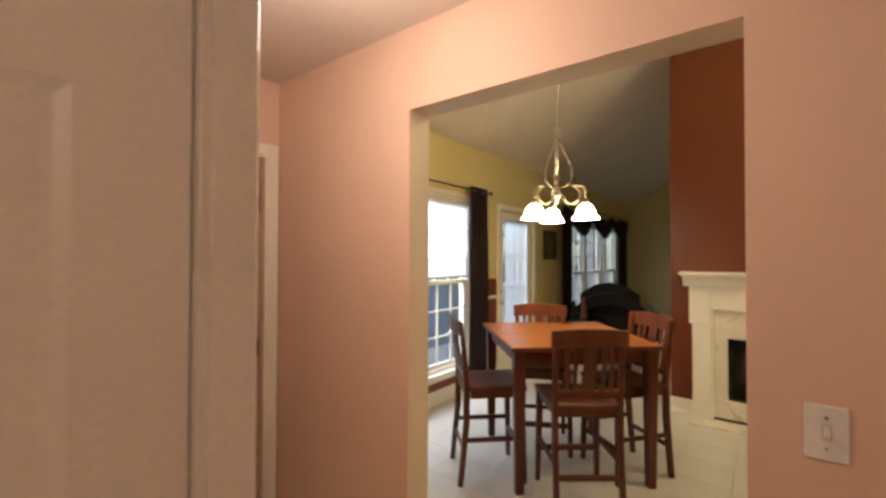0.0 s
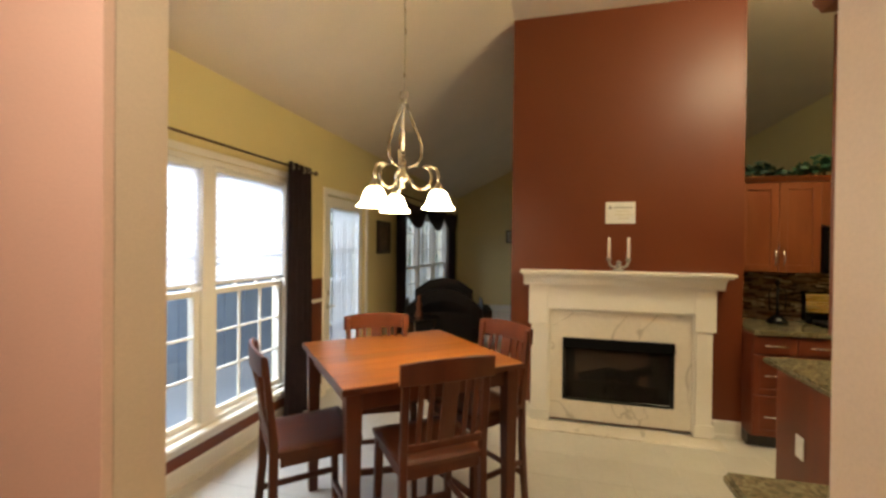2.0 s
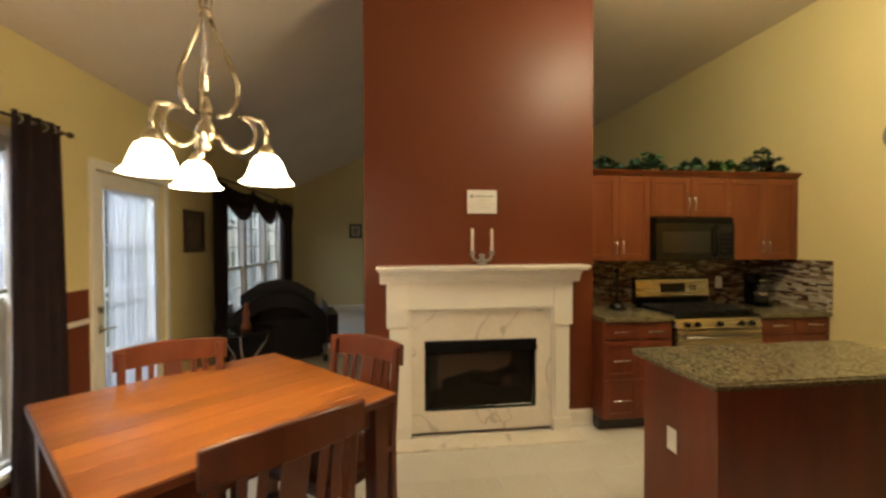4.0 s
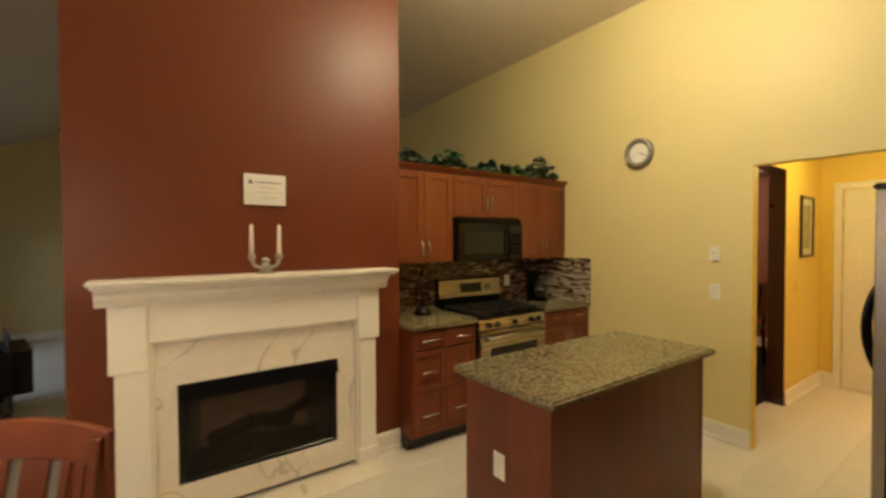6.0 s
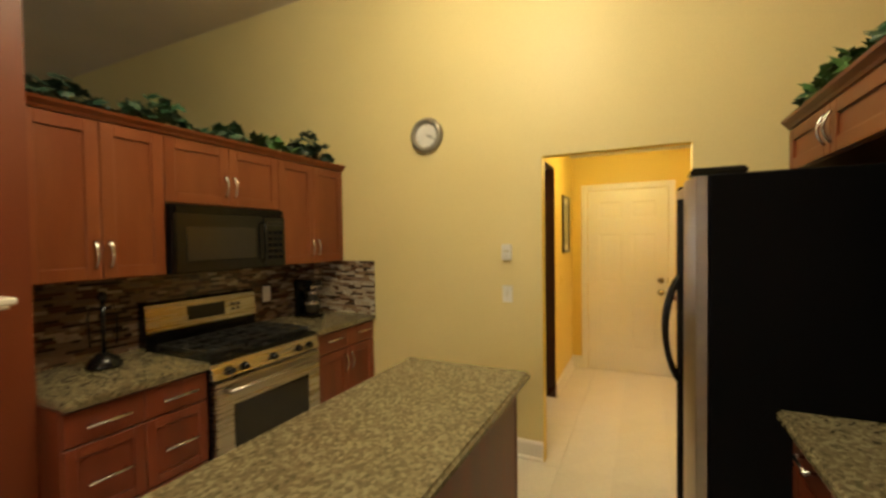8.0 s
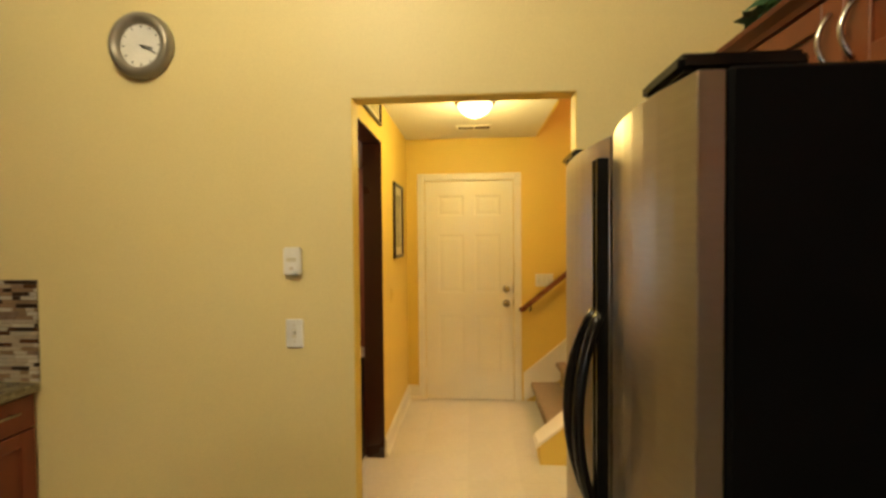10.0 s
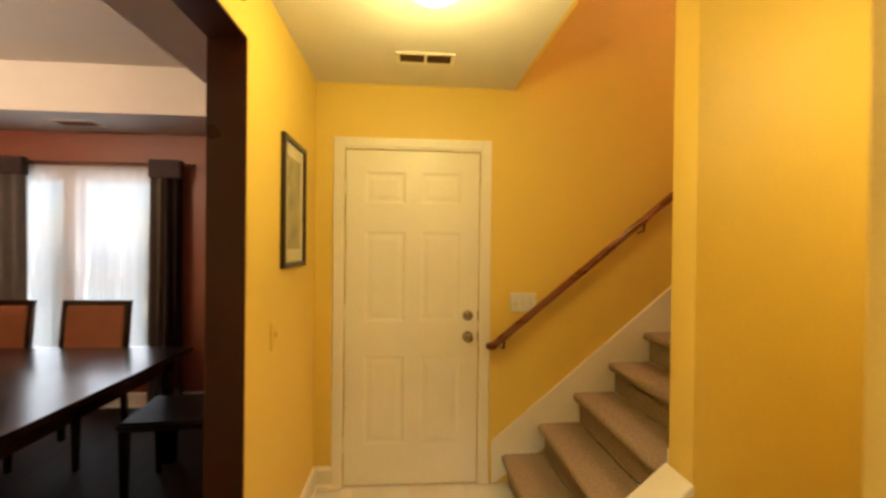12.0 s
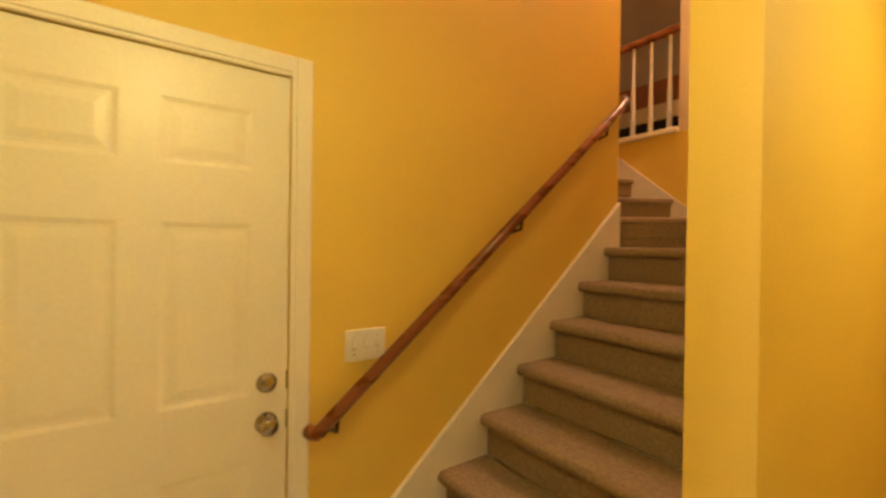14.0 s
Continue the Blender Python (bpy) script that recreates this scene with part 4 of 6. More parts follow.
for _s in (1, -1):
    for _k in range(-8, 12):
        _a = 2.16 + 0.095 * _k
        lo, hi = max(2.16, _a), min(3.19, _a + 0.78)
        if hi - lo < 0.05:
            continue
        za, zb = lo - _a, hi - _a
        if _s < 0:
            za, zb = 0.78 - za, 0.78 - zb
        part("slat", tube([(-3.60 + 0.006 * _s, lo, za), (-3.60 + 0.006 * _s, hi, zb)], 0.016, 4), M_VINYL, lat)
pr = thing("porch_rail", "white porch railing outside the living room", "railing", (-4.2, 10.0, -0.05))
for _z in (0.05, 0.86):
    part("rail", box(-4.23, -4.17, 7.3, 16.0, _z, _z + 0.06, 0.006), M_VINYL, pr)
for _k in range(60):
    part("picket", box(-4.215, -4.185, 7.36 + 0.145 * _k, 7.39 + 0.145 * _k, 0.11, 0.86), M_VINYL, pr)
for _k in range(4):
    part("post", box(-4.25, -4.15, 7.25 + 2.9 * _k, 7.35 + 2.9 * _k, -0.05, 2.5, 0.008), M_VINYL, pr)


def tree(x, y, h, seed):
    rnd = random.Random(seed)
    t = thing("tree", "leafy green tree beyond the lawn", "tree", (x, y, -0.13), "trees outside")
    part("trunk", tube([(x, y, -0.13), (x + 0.1, y, h * 0.3), (x, y + 0.1, h * 0.6), (x + 0.1, y, h * 0.85)], [0.28, 0.2, 0.13, 0.04], 8), M_BARK, t)
    lb = bmesh.new()
    tips = []
    for k in range(9):
        a, z = rnd.uniform(0, 6.28), h * rnd.uniform(0.3, 0.75)
        r = h * rnd.uniform(0.18, 0.34)
        e = (x + r * math.cos(a), y + r * math.sin(a), z + h * 0.16)
        add_tube(lb, [(x, y, z), (x + r * 0.5 * math.cos(a), y + r * 0.5 * math.sin(a), z + h * 0.1), e], [0.09, 0.06, 0.02], 6)
        tips.append(Vector(e))
    part("limb", lb, M_BARK, t)
    bm = bmesh.new()
    tips.append(Vector((x, y, h * 0.9)))
    for k in range(900):
        c = rnd.choice(tips) + Vector([rnd.gauss(0, h * 0.09) for _ in range(3)])
        m = Matrix.Translation(c) @ Euler([rnd.uniform(0, 6.28) for _ in range(3)]).to_matrix().to_4x4() @ Matrix.Scale(rnd.uniform(0.12, 0.25), 4)
        vs = [bm.verts.new(m @ Vector(p)) for p in ((-0.5, 0, 0), (0, -0.9, 0.1), (0.5, 0, 0), (0, 0.9, 0.1))]
        bm.faces.new(vs)
    part("crown", bm, M_LEAF[1], t)


for _i, (_x, _y, _h2) in enumerate(((-14, 24, 8), (-9, 30, 9), (-20, 33, 10), (-6.5, 20, 6), (-16, 12, 8))):
    tree(_x, _y, _h2, 60 + _i)

# ---- dining corner ----
TC, TA = (-1.085, 3.01), 42.5
table = thing("pub_table", "square counter-height table with a honey-brown plank top", "table")
_h = 0.485


def plank_top(h, n, z0, z1):
    out = []
    for k in range(n):
        a = -h + 2 * h * k / n
        out.append((a, a + 2 * h / n))
    return out


_pl = plank_top(_h, 9, 0.885, 0.915)
for _a, _b in _pl:
    part("plank", box(-_h, _h, _a + 0.0004, _b - 0.0004, 0.888, 0.915, 0.0012), M_TABLE, table)
part("edge_band", boxes([(-_h - 0.006, -_h, -_h - 0.006, _h + 0.006, 0.884, 0.912), (_h, _h + 0.006, -_h - 0.006, _h + 0.006, 0.884, 0.912), (-_h, _h, -_h - 0.006, -_h, 0.884, 0.912), (-_h, _h, _h, _h + 0.006, 0.884, 0.912)], 0.002), M_CHAIR, table)
for _s in (-1, 1):
    part("apron", box(-0.40, 0.40, _s * 0.425 - 0.011, _s * 0.425 + 0.011, 0.79, 0.886, 0.003), M_CHAIR, table)
    part("apron", box(_s * 0.425 - 0.011, _s * 0.425 + 0.011, -0.40, 0.40, 0.79, 0.886, 0.003), M_CHAIR, table)


def taper_leg(x, y, z0, z1, w0, w1, dx=0.0, dy=0.0):
    bm = bmesh.new()
    add_box(bm, x - w1 / 2, x + w1 / 2, y - w1 / 2, y + w1 / 2, z0, z1)
    for v in bm.verts:
        if v.co.z < (z0 + z1) / 2:
            v.co.x = x + dx + (v.co.x - x) * w0 / w1
            v.co.y = y + dy + (v.co.y - y) * w0 / w1
    bmesh.ops.bevel(bm, geom=bm.edges[:], offset=0.004, segments=1, affect="EDGES")
    return bm


for _x in (-1, 1):
    for _y in (-1, 1):
        part("leg", taper_leg(_x * 0.43, _y * 0.43, 0.0, 0.886, 0.052, 0.075), M_CHAIR, table)
table.matrix_basis = pose(TC[0], TC[1], 0, 0, 0, TA)


def build_chair():
    c = thing("counter_chair", "mahogany-stained counter chair with slatted back", "chair", group="chairs round the pub table")
    # saddled seat
    bm = bmesh.new()
    n = 10
    top, bot = [], []
    for i in range(n + 1):
        u = -1 + 2 * i / n
        rt, rb = [], []
        for j in range(n + 1):
            v = -1 + 2 * j / n
            x, y = 0.215 * u * (1 - 0.05 * (1 - v) / 2), 0.205 * v + 0.01
            dip = 0.014 * max(0, 1 - (u * 0.9) ** 2) * max(0, 1 - (v * 0.95 + 0.1) ** 2)
            edge = 0.006 * max(abs(u), abs(v)) ** 14
            rt.append(bm.verts.new((x, y, 0.635 - dip - edge)))
            rb.append(bm.verts.new((x * 0.985, 0.01 + (y - 0.01) * 0.985, 0.602)))
        top.append(rt), bot.append(rb)
    for i in range(n):
        for j in range(n):
            bm.faces.new((top[i][j], top[i + 1][j], top[i + 1][j + 1], top[i][j + 1])).smooth = True
            bm.faces.new((bot[i][j], bot[i][j + 1], bot[i + 1][j + 1], bot[i + 1][j]))
    for i in range(n):
        bm.faces.new((top[i][0], bot[i][0], bot[i + 1][0], top[i + 1][0]))
        bm.faces.new((top[i][n], top[i + 1][n], bot[i + 1][n], bot[i][n]))
        bm.faces.new((top[0][i], top[0][i + 1], bot[0][i + 1], bot[0][i]))
        bm.faces.new((top[n][i], bot[n][i], bot[n][i + 1], top[n][i + 1]))
    bmesh.ops.recalc_face_normals(bm, faces=bm.faces[:])
    part("seat", bm, M_CHAIR, c)
    for s in (-1, 1):
        part("apron", box(s * 0.185 - 0.009, s * 0.185 + 0.009, -0.15, 0.17, 0.555, 0.604, 0.002), M_CHAIR, c)
        part("leg", taper_leg(s * 0.185, 0.185, 0, 0.606, 0.030, 0.040, s * 0.012, 0.015), M_CHAIR, c)
    part("apron", box(-0.17, 0.17, 0.176, 0.194, 0.555, 0.604, 0.002), M_CHAIR, c)
    part("apron", box(-0.17, 0.17, -0.182, -0.164, 0.555, 0.604, 0.002), M_CHAIR, c)
    # rear legs run up into raked posts
    for s in (-1, 1):
        prof = [(-0.235, 0.0), (-0.203, 0.0), (-0.160, 0.40), (-0.158, 0.66), (-0.205, 1.045), (-0.228, 1.045), (-0.196, 0.64), (-0.200, 0.40)]
        part("back_post", prism(prof, "x", s * 0.188 - 0.016, s * 0.188 + 0.016, 0.004), M_CHAIR, c)
    # curved crest rail
    bm = bmesh.new()
    rings = []
    for i in range(13):
        u = -1 + 2 * i / 12
        x, y = 0.218 * u, -0.226 - 0.030 * (1 - u * u) + 0.006
        zt, zb = 1.072 - 0.016 * u * u, 0.965 + 0.006 * (1 - u * u)
        rings.append([bm.verts.new((x, y + a, z)) for a, z in ((-0.010, zb), (0.012, zb), (0.006, zt), (-0.014, zt))])
    for a, b in zip(rings, rings[1:]):
        for k in range(4):
            bm.faces.new((a[k], a[(k + 1) % 4], b[(k + 1) % 4], b[k]))
    bm.faces.new(rings[0]), bm.faces.new(rings[-1][::-1])
    bmesh.ops.recalc_face_normals(bm, faces=bm.faces[:])
    bmesh.ops.bevel(bm, geom=[e for e in bm.edges if abs((e.verts[0].co - e.verts[1].co).x) > 0.02], offset=0.004, segments=1, affect="EDGES")
    part("crest_rail", bm, M_CHAIR, c)
    part("back_rail", box(-0.175, 0.175, -0.200, -0.182, 0.675, 0.712, 0.004), M_CHAIR, c)
    for x, w in ((-0.128, 0.024), (-0.082, 0.024), (0.0, 0.075), (0.082, 0.024), (0.128, 0.024)):
        y1 = -0.226 - 0.030 * (1 - (x / 0.218) ** 2) + 0.004
        bm = prism([(-0.196, 0.70), (-0.186, 0.70), (y1 + 0.008, 0.98), (y1 - 0.004, 0.98)], "x", x - w / 2, x + w / 2, 0.0015)
        part("slat", bm, M_CHAIR, c)
    part("stretcher", box(-0.19, 0.19, 0.178, 0.200, 0.200, 0.238, 0.004), M_CHAIR, c)
    part("stretcher", box(-0.19, 0.19, -0.203, -0.185, 0.20, 0.232, 0.004), M_CHAIR, c)
    for s in (-1, 1):
        part("stretcher", box(s * 0.19 - 0.010, s * 0.19 + 0.010, -0.19, 0.185, 0.275, 0.305, 0.004), M_CHAIR, c)
    return c


# places of the back's middle and heading of each chair
CHAIRS = [(-0.665, 2.405, 38.5), (-1.59, 2.37, -46.0), (-1.41, 3.355, -152.0), (-0.532, 3.325, 142.0)]
_ch = build_chair()
for _i, (_x, _y, _a) in enumerate(CHAIRS):
    _m = pose(_x, _y, 0, 0, 0, _a) @ Matrix.Translation((0, 0.235, 0))
    if _i == 0:
        _ch.matrix_basis = _m
    else:
        copy_thing(_ch, _m)

# chandelier
cx, cy = CH
chd = thing("chandelier", "brushed nickel chandelier with three lit bell shades", "chandelier", (cx, cy, 3.30))
part("cord", tube([(cx, cy, 2.36), (cx + 0.006, cy, 2.7), (cx - 0.003, cy, 3.0), (cx, cy, 3.27)], 0.006, 8), M_NICKEL, chd)
part("canopy", lathe([(0.02, 3.20), (0.06, 3.24), (0.065, 3.30), (0.05, 3.385)], cx, cy, 20), M_NICKEL, chd)
part("loop", tube([(cx + 0.022 * math.cos(a), cy, 2.36 + 0.03 * math.sin(a)) for a in [2 * math.pi * i / 14 for i in range(15)]], 0.005, 6), M_NICKEL, chd)
part("hub", lathe([(0.004, 1.845), (0.014, 1.855), (0.008, 1.875), (0.03, 1.895), (0.034, 1.915), (0.018, 1.94), (0.012, 1.97), (0.020, 1.99), (0.012, 2.01), (0.010, 2.05)], cx, cy, 16), M_NICKEL, chd)
part("stem", lathe([(0.008, 2.05), (0.008, 2.30), (0.022, 2.31), (0.016, 2.335), (0.006, 2.35)], cx, cy, 12), M_NICKEL, chd)
for _k in range(3):
    _a = radians(3 + 120 * _k)
    dx, dy = math.cos(_a), math.sin(_a)

    def P(r, z):
        return (cx + dx * r, cy + dy * r, z)
    # tall lyre loop
    lo = [(0.015, 2.31), (0.035, 2.25), (0.075, 2.16), (0.105, 2.08), (0.10, 2.01), (0.07, 1.975), (0.03, 1.965)]
    part("upper_scroll", tube([P(r, z) for r, z in lo], 0.0075, 8), M_NICKEL, chd)
    # curled arm that carries the shade
    pts = [(0.02, 1.90)] + [(0.105 + 0.058 * math.cos(radians(t_)), 1.905 + 0.062 * math.sin(radians(t_))) for t_ in range(190, 560, 20)]
    pts = pts[:15] + [(0.150, 1.965), (0.185, 1.955), (0.200, 1.915), (0.200, 1.868)]
    part("arm", tube([P(r, z) for r, z in pts], 0.0075, 8), M_NICKEL, chd)
    part("shade_holder", lathe([(0.030, 1.831), (0.027, 1.848), (0.012, 1.872)], cx + dx * 0.2, cy + dy * 0.2, 16), M_NICKEL, chd)
    prof = [(0.092, 1.735), (0.084, 1.741), (0.070, 1.758), (0.061, 1.782), (0.053, 1.806), (0.042, 1.824), (0.027, 1.834)]
    part("shade", lathe(prof, cx + dx * 0.2, cy + dy * 0.2, 28, thick=0.003), M_GLOW, chd, "lit white alabaster glass bell")

# ---- fireplace ----
YF = 4.59
fp = thing("fireplace", "cream painted mantelpiece with marble surround and dark firebox", "fireplace", (0.285, YF, 0))
yb = YF - 0.002
part("pilaster", boxes([(-0.43, -0.28, yb - 0.085, yb, 0.0, 1.0), (-0.44, -0.27, yb - 0.095, yb, 0.0, 0.11)], 0.004), M_TRIM, fp)
part("pilaster", boxes([(0.88, 1.00, yb - 0.085, yb, 0.0, 1.0), (0.87, 1.01, yb - 0.095, yb, 0.0, 0.11)], 0.004), M_TRIM, fp)
part("frieze", box(-0.435, 1.005, yb - 0.088, yb, 1.0, 1.20, 0.003), M_TRIM, fp)
part("corbel", box(-0.452, -0.29, yb - 0.10, yb, 0.86, 1.20, 0.004), M_TRIM, fp)
part("corbel", box(0.865, 1.02, yb - 0.10, yb, 0.86, 1.20, 0.004), M_TRIM, fp)
part("inner_moulding", boxes([(-0.28, 0.88, yb - 0.070, yb - 0.02, 0.985, 1.0), (-0.28, -0.262, yb - 0.070, yb - 0.02, 0.03, 0.985), (0.862, 0.88, yb - 0.070, yb - 0.02, 0.03, 0.985)], 0.003), M_TRIM, fp)
_prof = [(yb, 1.20), (yb - 0.10, 1.20), (yb - 0.112, 1.225), (yb - 0.12, 1.235), (yb - 0.13, 1.262), (yb - 0.155, 1.282), (yb - 0.165, 1.295), (yb, 1.295)]
part("crown_moulding", prism(_prof, "x", -0.50, 1.075), M_TRIM, fp)
for _k in range(44):
    part("dentil", box(-0.44 + 0.0335 * _k, -0.44 + 0.0335 * _k + 0.019, yb - 0.112, yb - 0.098, 1.20, 1.222), M_TRIM, fp)
part("mantel_shelf", boxes([(-0.525, 1.125, yb - 0.20, yb, 1.310, 1.335), (-0.513, 1.110, yb - 0.185, yb, 1.295, 1.310)], 0.005), M_TRIM, fp)
part("marble_panel", boxes([(-0.262, 0.862, yb - 0.045, yb, 0.745, 0.985), (-0.262, -0.16, yb - 0.045, yb, 0.195, 0.745), (0.735, 0.862, yb - 0.045, yb, 0.195, 0.745), (-0.262, 0.862, yb - 0.045, yb, 0.03, 0.195)], 0.0015), M_MARBLE, fp, "cream marble slab with grey veins")
part("firebox", boxes([(-0.16, 0.735, yb - 0.012, yb - 0.003, 0.195, 0.745)]), M_IRON, fp)
part("back_liner", box(-0.05, 0.535, yb - 0.016, yb - 0.012, 0.22, 0.64), M_LINER, fp, "sooty brown fire-brick liner")
_g = part("glass_door", box(-0.125, 0.70, yb - 0.044, yb - 0.041, 0.222, 0.665), M_FIREGLASS, fp)
_g.visible_shadow = False
_bm = box(-0.158, 0.733, yb - 0.060, yb - 0.014, 0.665, 0.743)
for _v in _bm.verts:
    if _v.co.y < yb - 0.03 and _v.co.z < 0.7:
        _v.co.y -= 0.022
part("hood", _bm, M_BLACKTEX, fp)
part("firebox_frame", boxes([(-0.158, -0.125, yb - 0.046, yb - 0.012, 0.20, 0.665), (0.70, 0.733, yb - 0.046, yb - 0.012, 0.20, 0.665), (-0.125, 0.70, yb - 0.046, yb - 0.012, 0.197, 0.225)], 0.004), M_BLACK, fp)
_rl = random.Random(4)
for _k, (_x0, _x1, _za, _zb, _rr) in enumerate(((-0.10, 0.30, 0.30, 0.33, 0.075), (0.18, 0.62, 0.31, 0.28, 0.08), (-0.02, 0.26, 0.40, 0.47, 0.045), (0.20, 0.46, 0.46, 0.43, 0.05), (0.34, 0.56, 0.42, 0.52, 0.045), (-0.12, 0.66, 0.25, 0.25, 0.04))):
    _pts = [(_x0 + (_x1 - _x0) * i / 10, yb - 0.028, _za + (_zb - _za) * i / 10 + _rl.uniform(-0.008, 0.008)) for i in range(11)]
    _bm = tube(_pts, [_rr * _rl.uniform(0.82, 1.12) for _ in _pts], 12)
    for _v in _bm.verts:
        _v.co.y = yb - 0.028 + (_v.co.y - yb + 0.028) * 0.011 / _rr
    part("log", _bm, M_SOOT, fp, "charred ceramic log")
solo("hearth", box(-0.44, 1.05, YF - 0.288, YF - 0.10, 0.0, 0.014, 0.004), M_MARBLE, "flush cream marble hearth slab on the floor", "hearth", (0.3, YF - 0.2, 0))

cdl = thing("candelabra", "cut-glass candle holder with two white taper candles", "candle holder", (0.28, 4.47, 1.337))
M_CRYSTAL = material("crystal", (0.80, 0.78, 0.72), 0.08, transmission=0.6, scale=30, fine=80, bump=0.3)
part("base", lathe([(0.055, 1.337), (0.052, 1.345), (0.02, 1.36), (0.026, 1.38), (0.018, 1.40), (0.028, 1.415), (0.006, 1.43)], 0.28, 4.47, 14, smooth=False), M_CRYSTAL, cdl)
for _s in (-1, 1):
    part("arm", tube([(0.28, 4.47, 1.375), (0.28 + _s * 0.035, 4.47, 1.37), (0.28 + _s * 0.065, 4.47, 1.385), (0.28 + _s * 0.075, 4.47, 1.42)], 0.012, 8), M_CRYSTAL, cdl)
    part("cup", lathe([(0.014, 1.415), (0.022, 1.43), (0.020, 1.45)], 0.28 + _s * 0.075, 4.47, 12, smooth=False), M_CRYSTAL, cdl)
    part("candle", lathe([(0.0125, 1.45), (0.0105, 1.615), (0.004, 1.622)], 0.28 + _s * 0.076, 4.47, 12), M_WAX, cdl, "white taper candle")
plq = thing("wall_plaque", "small cream plaque with faint grey print", "plaque", (0.305, YF, 1.74))
part("board", box(0.185, 0.425, YF - 0.014, YF - 0.001, 1.742, 1.928, 0.003), M_WHITE, plq)
for _z, _x0, _x1 in ((1.875, 0.25, 0.40), (1.845, 0.27, 0.38), (1.815, 0.26, 0.40), (1.785, 0.29, 0.37)):
    part("print_line", box(_x0, _x1, YF - 0.0152, YF - 0.0135, _z, _z + 0.007), M_INK if _z > 1.87 else M_PAPER, plq)
part("emblem", prism([(0.205, 1.868), (0.24, 1.868), (0.222, 1.900)], "y", YF - 0.0152, YF - 0.0135), M_INK, plq)

# ---- living room ----
sofa = thing("armchair", "large black leather armchair with rounded back", "armchair")


def cushion(x0, x1, y0, y1, z0, z1, r):
    return box(x0, x1, y0, y1, z0, z1, r, 4)


part("base", cushion(-0.52, 0.52, -0.42, 0.42, 0.08, 0.38, 0.03), M_SOFA, sofa)
part("seat_cushion", cushion(-0.36, 0.36, -0.28, 0.44, 0.38, 0.52, 0.05), M_SOFA, sofa)
for _s in (-1, 1):
    part("arm", cushion(_s * 0.58 - 0.14, _s * 0.58 + 0.14, -0.46, 0.46, 0.08, 0.72, 0.135), M_SOFA, sofa)
_bm = cushion(-0.56, 0.56, -0.55, -0.26, 0.10, 1.08, 0.14)
bmesh.ops.subdivide_edges(_bm, edges=_bm.edges[:], cuts=3, use_grid_fill=True)
for _v in _bm.verts:
    if _v.co.z > 0.6:
        _v.co.z -= 0.34 * (abs(_v.co.x) / 0.56) ** 2.2
        _v.co.y -= 0.08
part("back", _bm, M_SOFA, sofa)
for _x in (-0.55, 0.55):
    for _y in (-0.38, 0.38):
        part("foot", box(_x - 0.03, _x + 0.03, _y - 0.03, _y + 0.03, 0, 0.08, 0.005), M_ESPRESSO, sofa)
sofa.matrix_basis = pose(-1.88, 7.05, 0, 0, 0, 14)
st = thing("side_table", "round glass-topped side table on curved metal legs", "side table", (-2.02, 6.15, 0))
part("glass_top", lathe([(0.30, 0.555), (0.305, 0.560), (0.305, 0.565), (0.30, 0.57)], -2.02, 6.15, 36), M_DKGLASS, st)
part("ring", tube([(-2.02 + 0.27 * math.cos(a), 6.15 + 0.27 * math.sin(a), 0.545) for a in [2 * math.pi * i / 28 for i in range(29)]], 0.01, 6), M_BLACK, st)
for _k in range(3):
    _a = radians(40 + 120 * _k)
    part("leg", tube([(-2.02 + r * math.cos(_a), 6.15 + r * math.sin(_a), z) for r, z in ((0.27, 0.545), (0.24, 0.40), (0.12, 0.26), (0.16, 0.10), (0.25, 0.0))], 0.011, 8), M_CHROME, st)
fg = thing("figurine", "small dark figurine with a red patch on the side table", "figurine", (-2.0, 6.15, 0.57))
part("body", lathe([(0.05, 0.57), (0.055, 0.60), (0.03, 0.68), (0.042, 0.74), (0.02, 0.80), (0.028, 0.84), (0.008, 0.87)], -2.0, 6.15, 14), M_LEATHER, fg)


def picture(name, label, axis, a, side, s0, s1, z0, z1, fw=0.025, mat_w=0.06):
    t = thing(name, label, "picture", ((a, (s0 + s1) / 2, z0) if axis == "x" else ((s0 + s1) / 2, a, z0)))

    def slabp(p, q, za, zb, d0, d1, bev=0.0):
        return (a + side * d0, a + side * d1, p, q, za, zb) if axis == "x" else (p, q, a + side * d0, a + side * d1, za, zb)
    part("frame", boxes([slabp(s0, s0 + fw, z0, z1, 0.001, 0.022), slabp(s1 - fw, s1, z0, z1, 0.001, 0.022), slabp(s0 + fw, s1 - fw, z0, z0 + fw, 0.001, 0.022), slabp(s0 + fw, s1 - fw, z1 - fw, z1, 0.001, 0.022)], 0.003), M_FRAME, t)
    part("mat_board", boxes([slabp(s0 + fw, s1 - fw, z0 + fw, z1 - fw, 0.001, 0.008)]), M_PAPER, t)
    part("print", boxes([slabp(s0 + fw + mat_w, s1 - fw - mat_w, z0 + fw + mat_w, z1 - fw - mat_w, 0.008, 0.010)]), M_PRINT, t)
    return t


M_PRINT = material("print_olive", (0.40, 0.36, 0.20), 0.5, scale=9, fine=40, bump=0.0, color2=(0.22, 0.20, 0.12))
M_DKPRINT = material("print_dark", (0.05, 0.035, 0.028), 0.4, scale=9, fine=40, bump=0.0, color2=(0.14, 0.08, 0.06))
_pc = picture("picture_frame", "dark framed picture beside the patio door", "x", XW, 1, 5.84, 6.30, 1.42, 1.86, 0.05, 0.03)
for _o in _pc.children:
    if not _o.name.startswith("frame"):
        _o.data.materials[0] = M_DKPRINT
picture("picture_frame", "black framed print with a pale mat", "y", YH, -1, 4.845, 5.225, 1.355, 1.95)
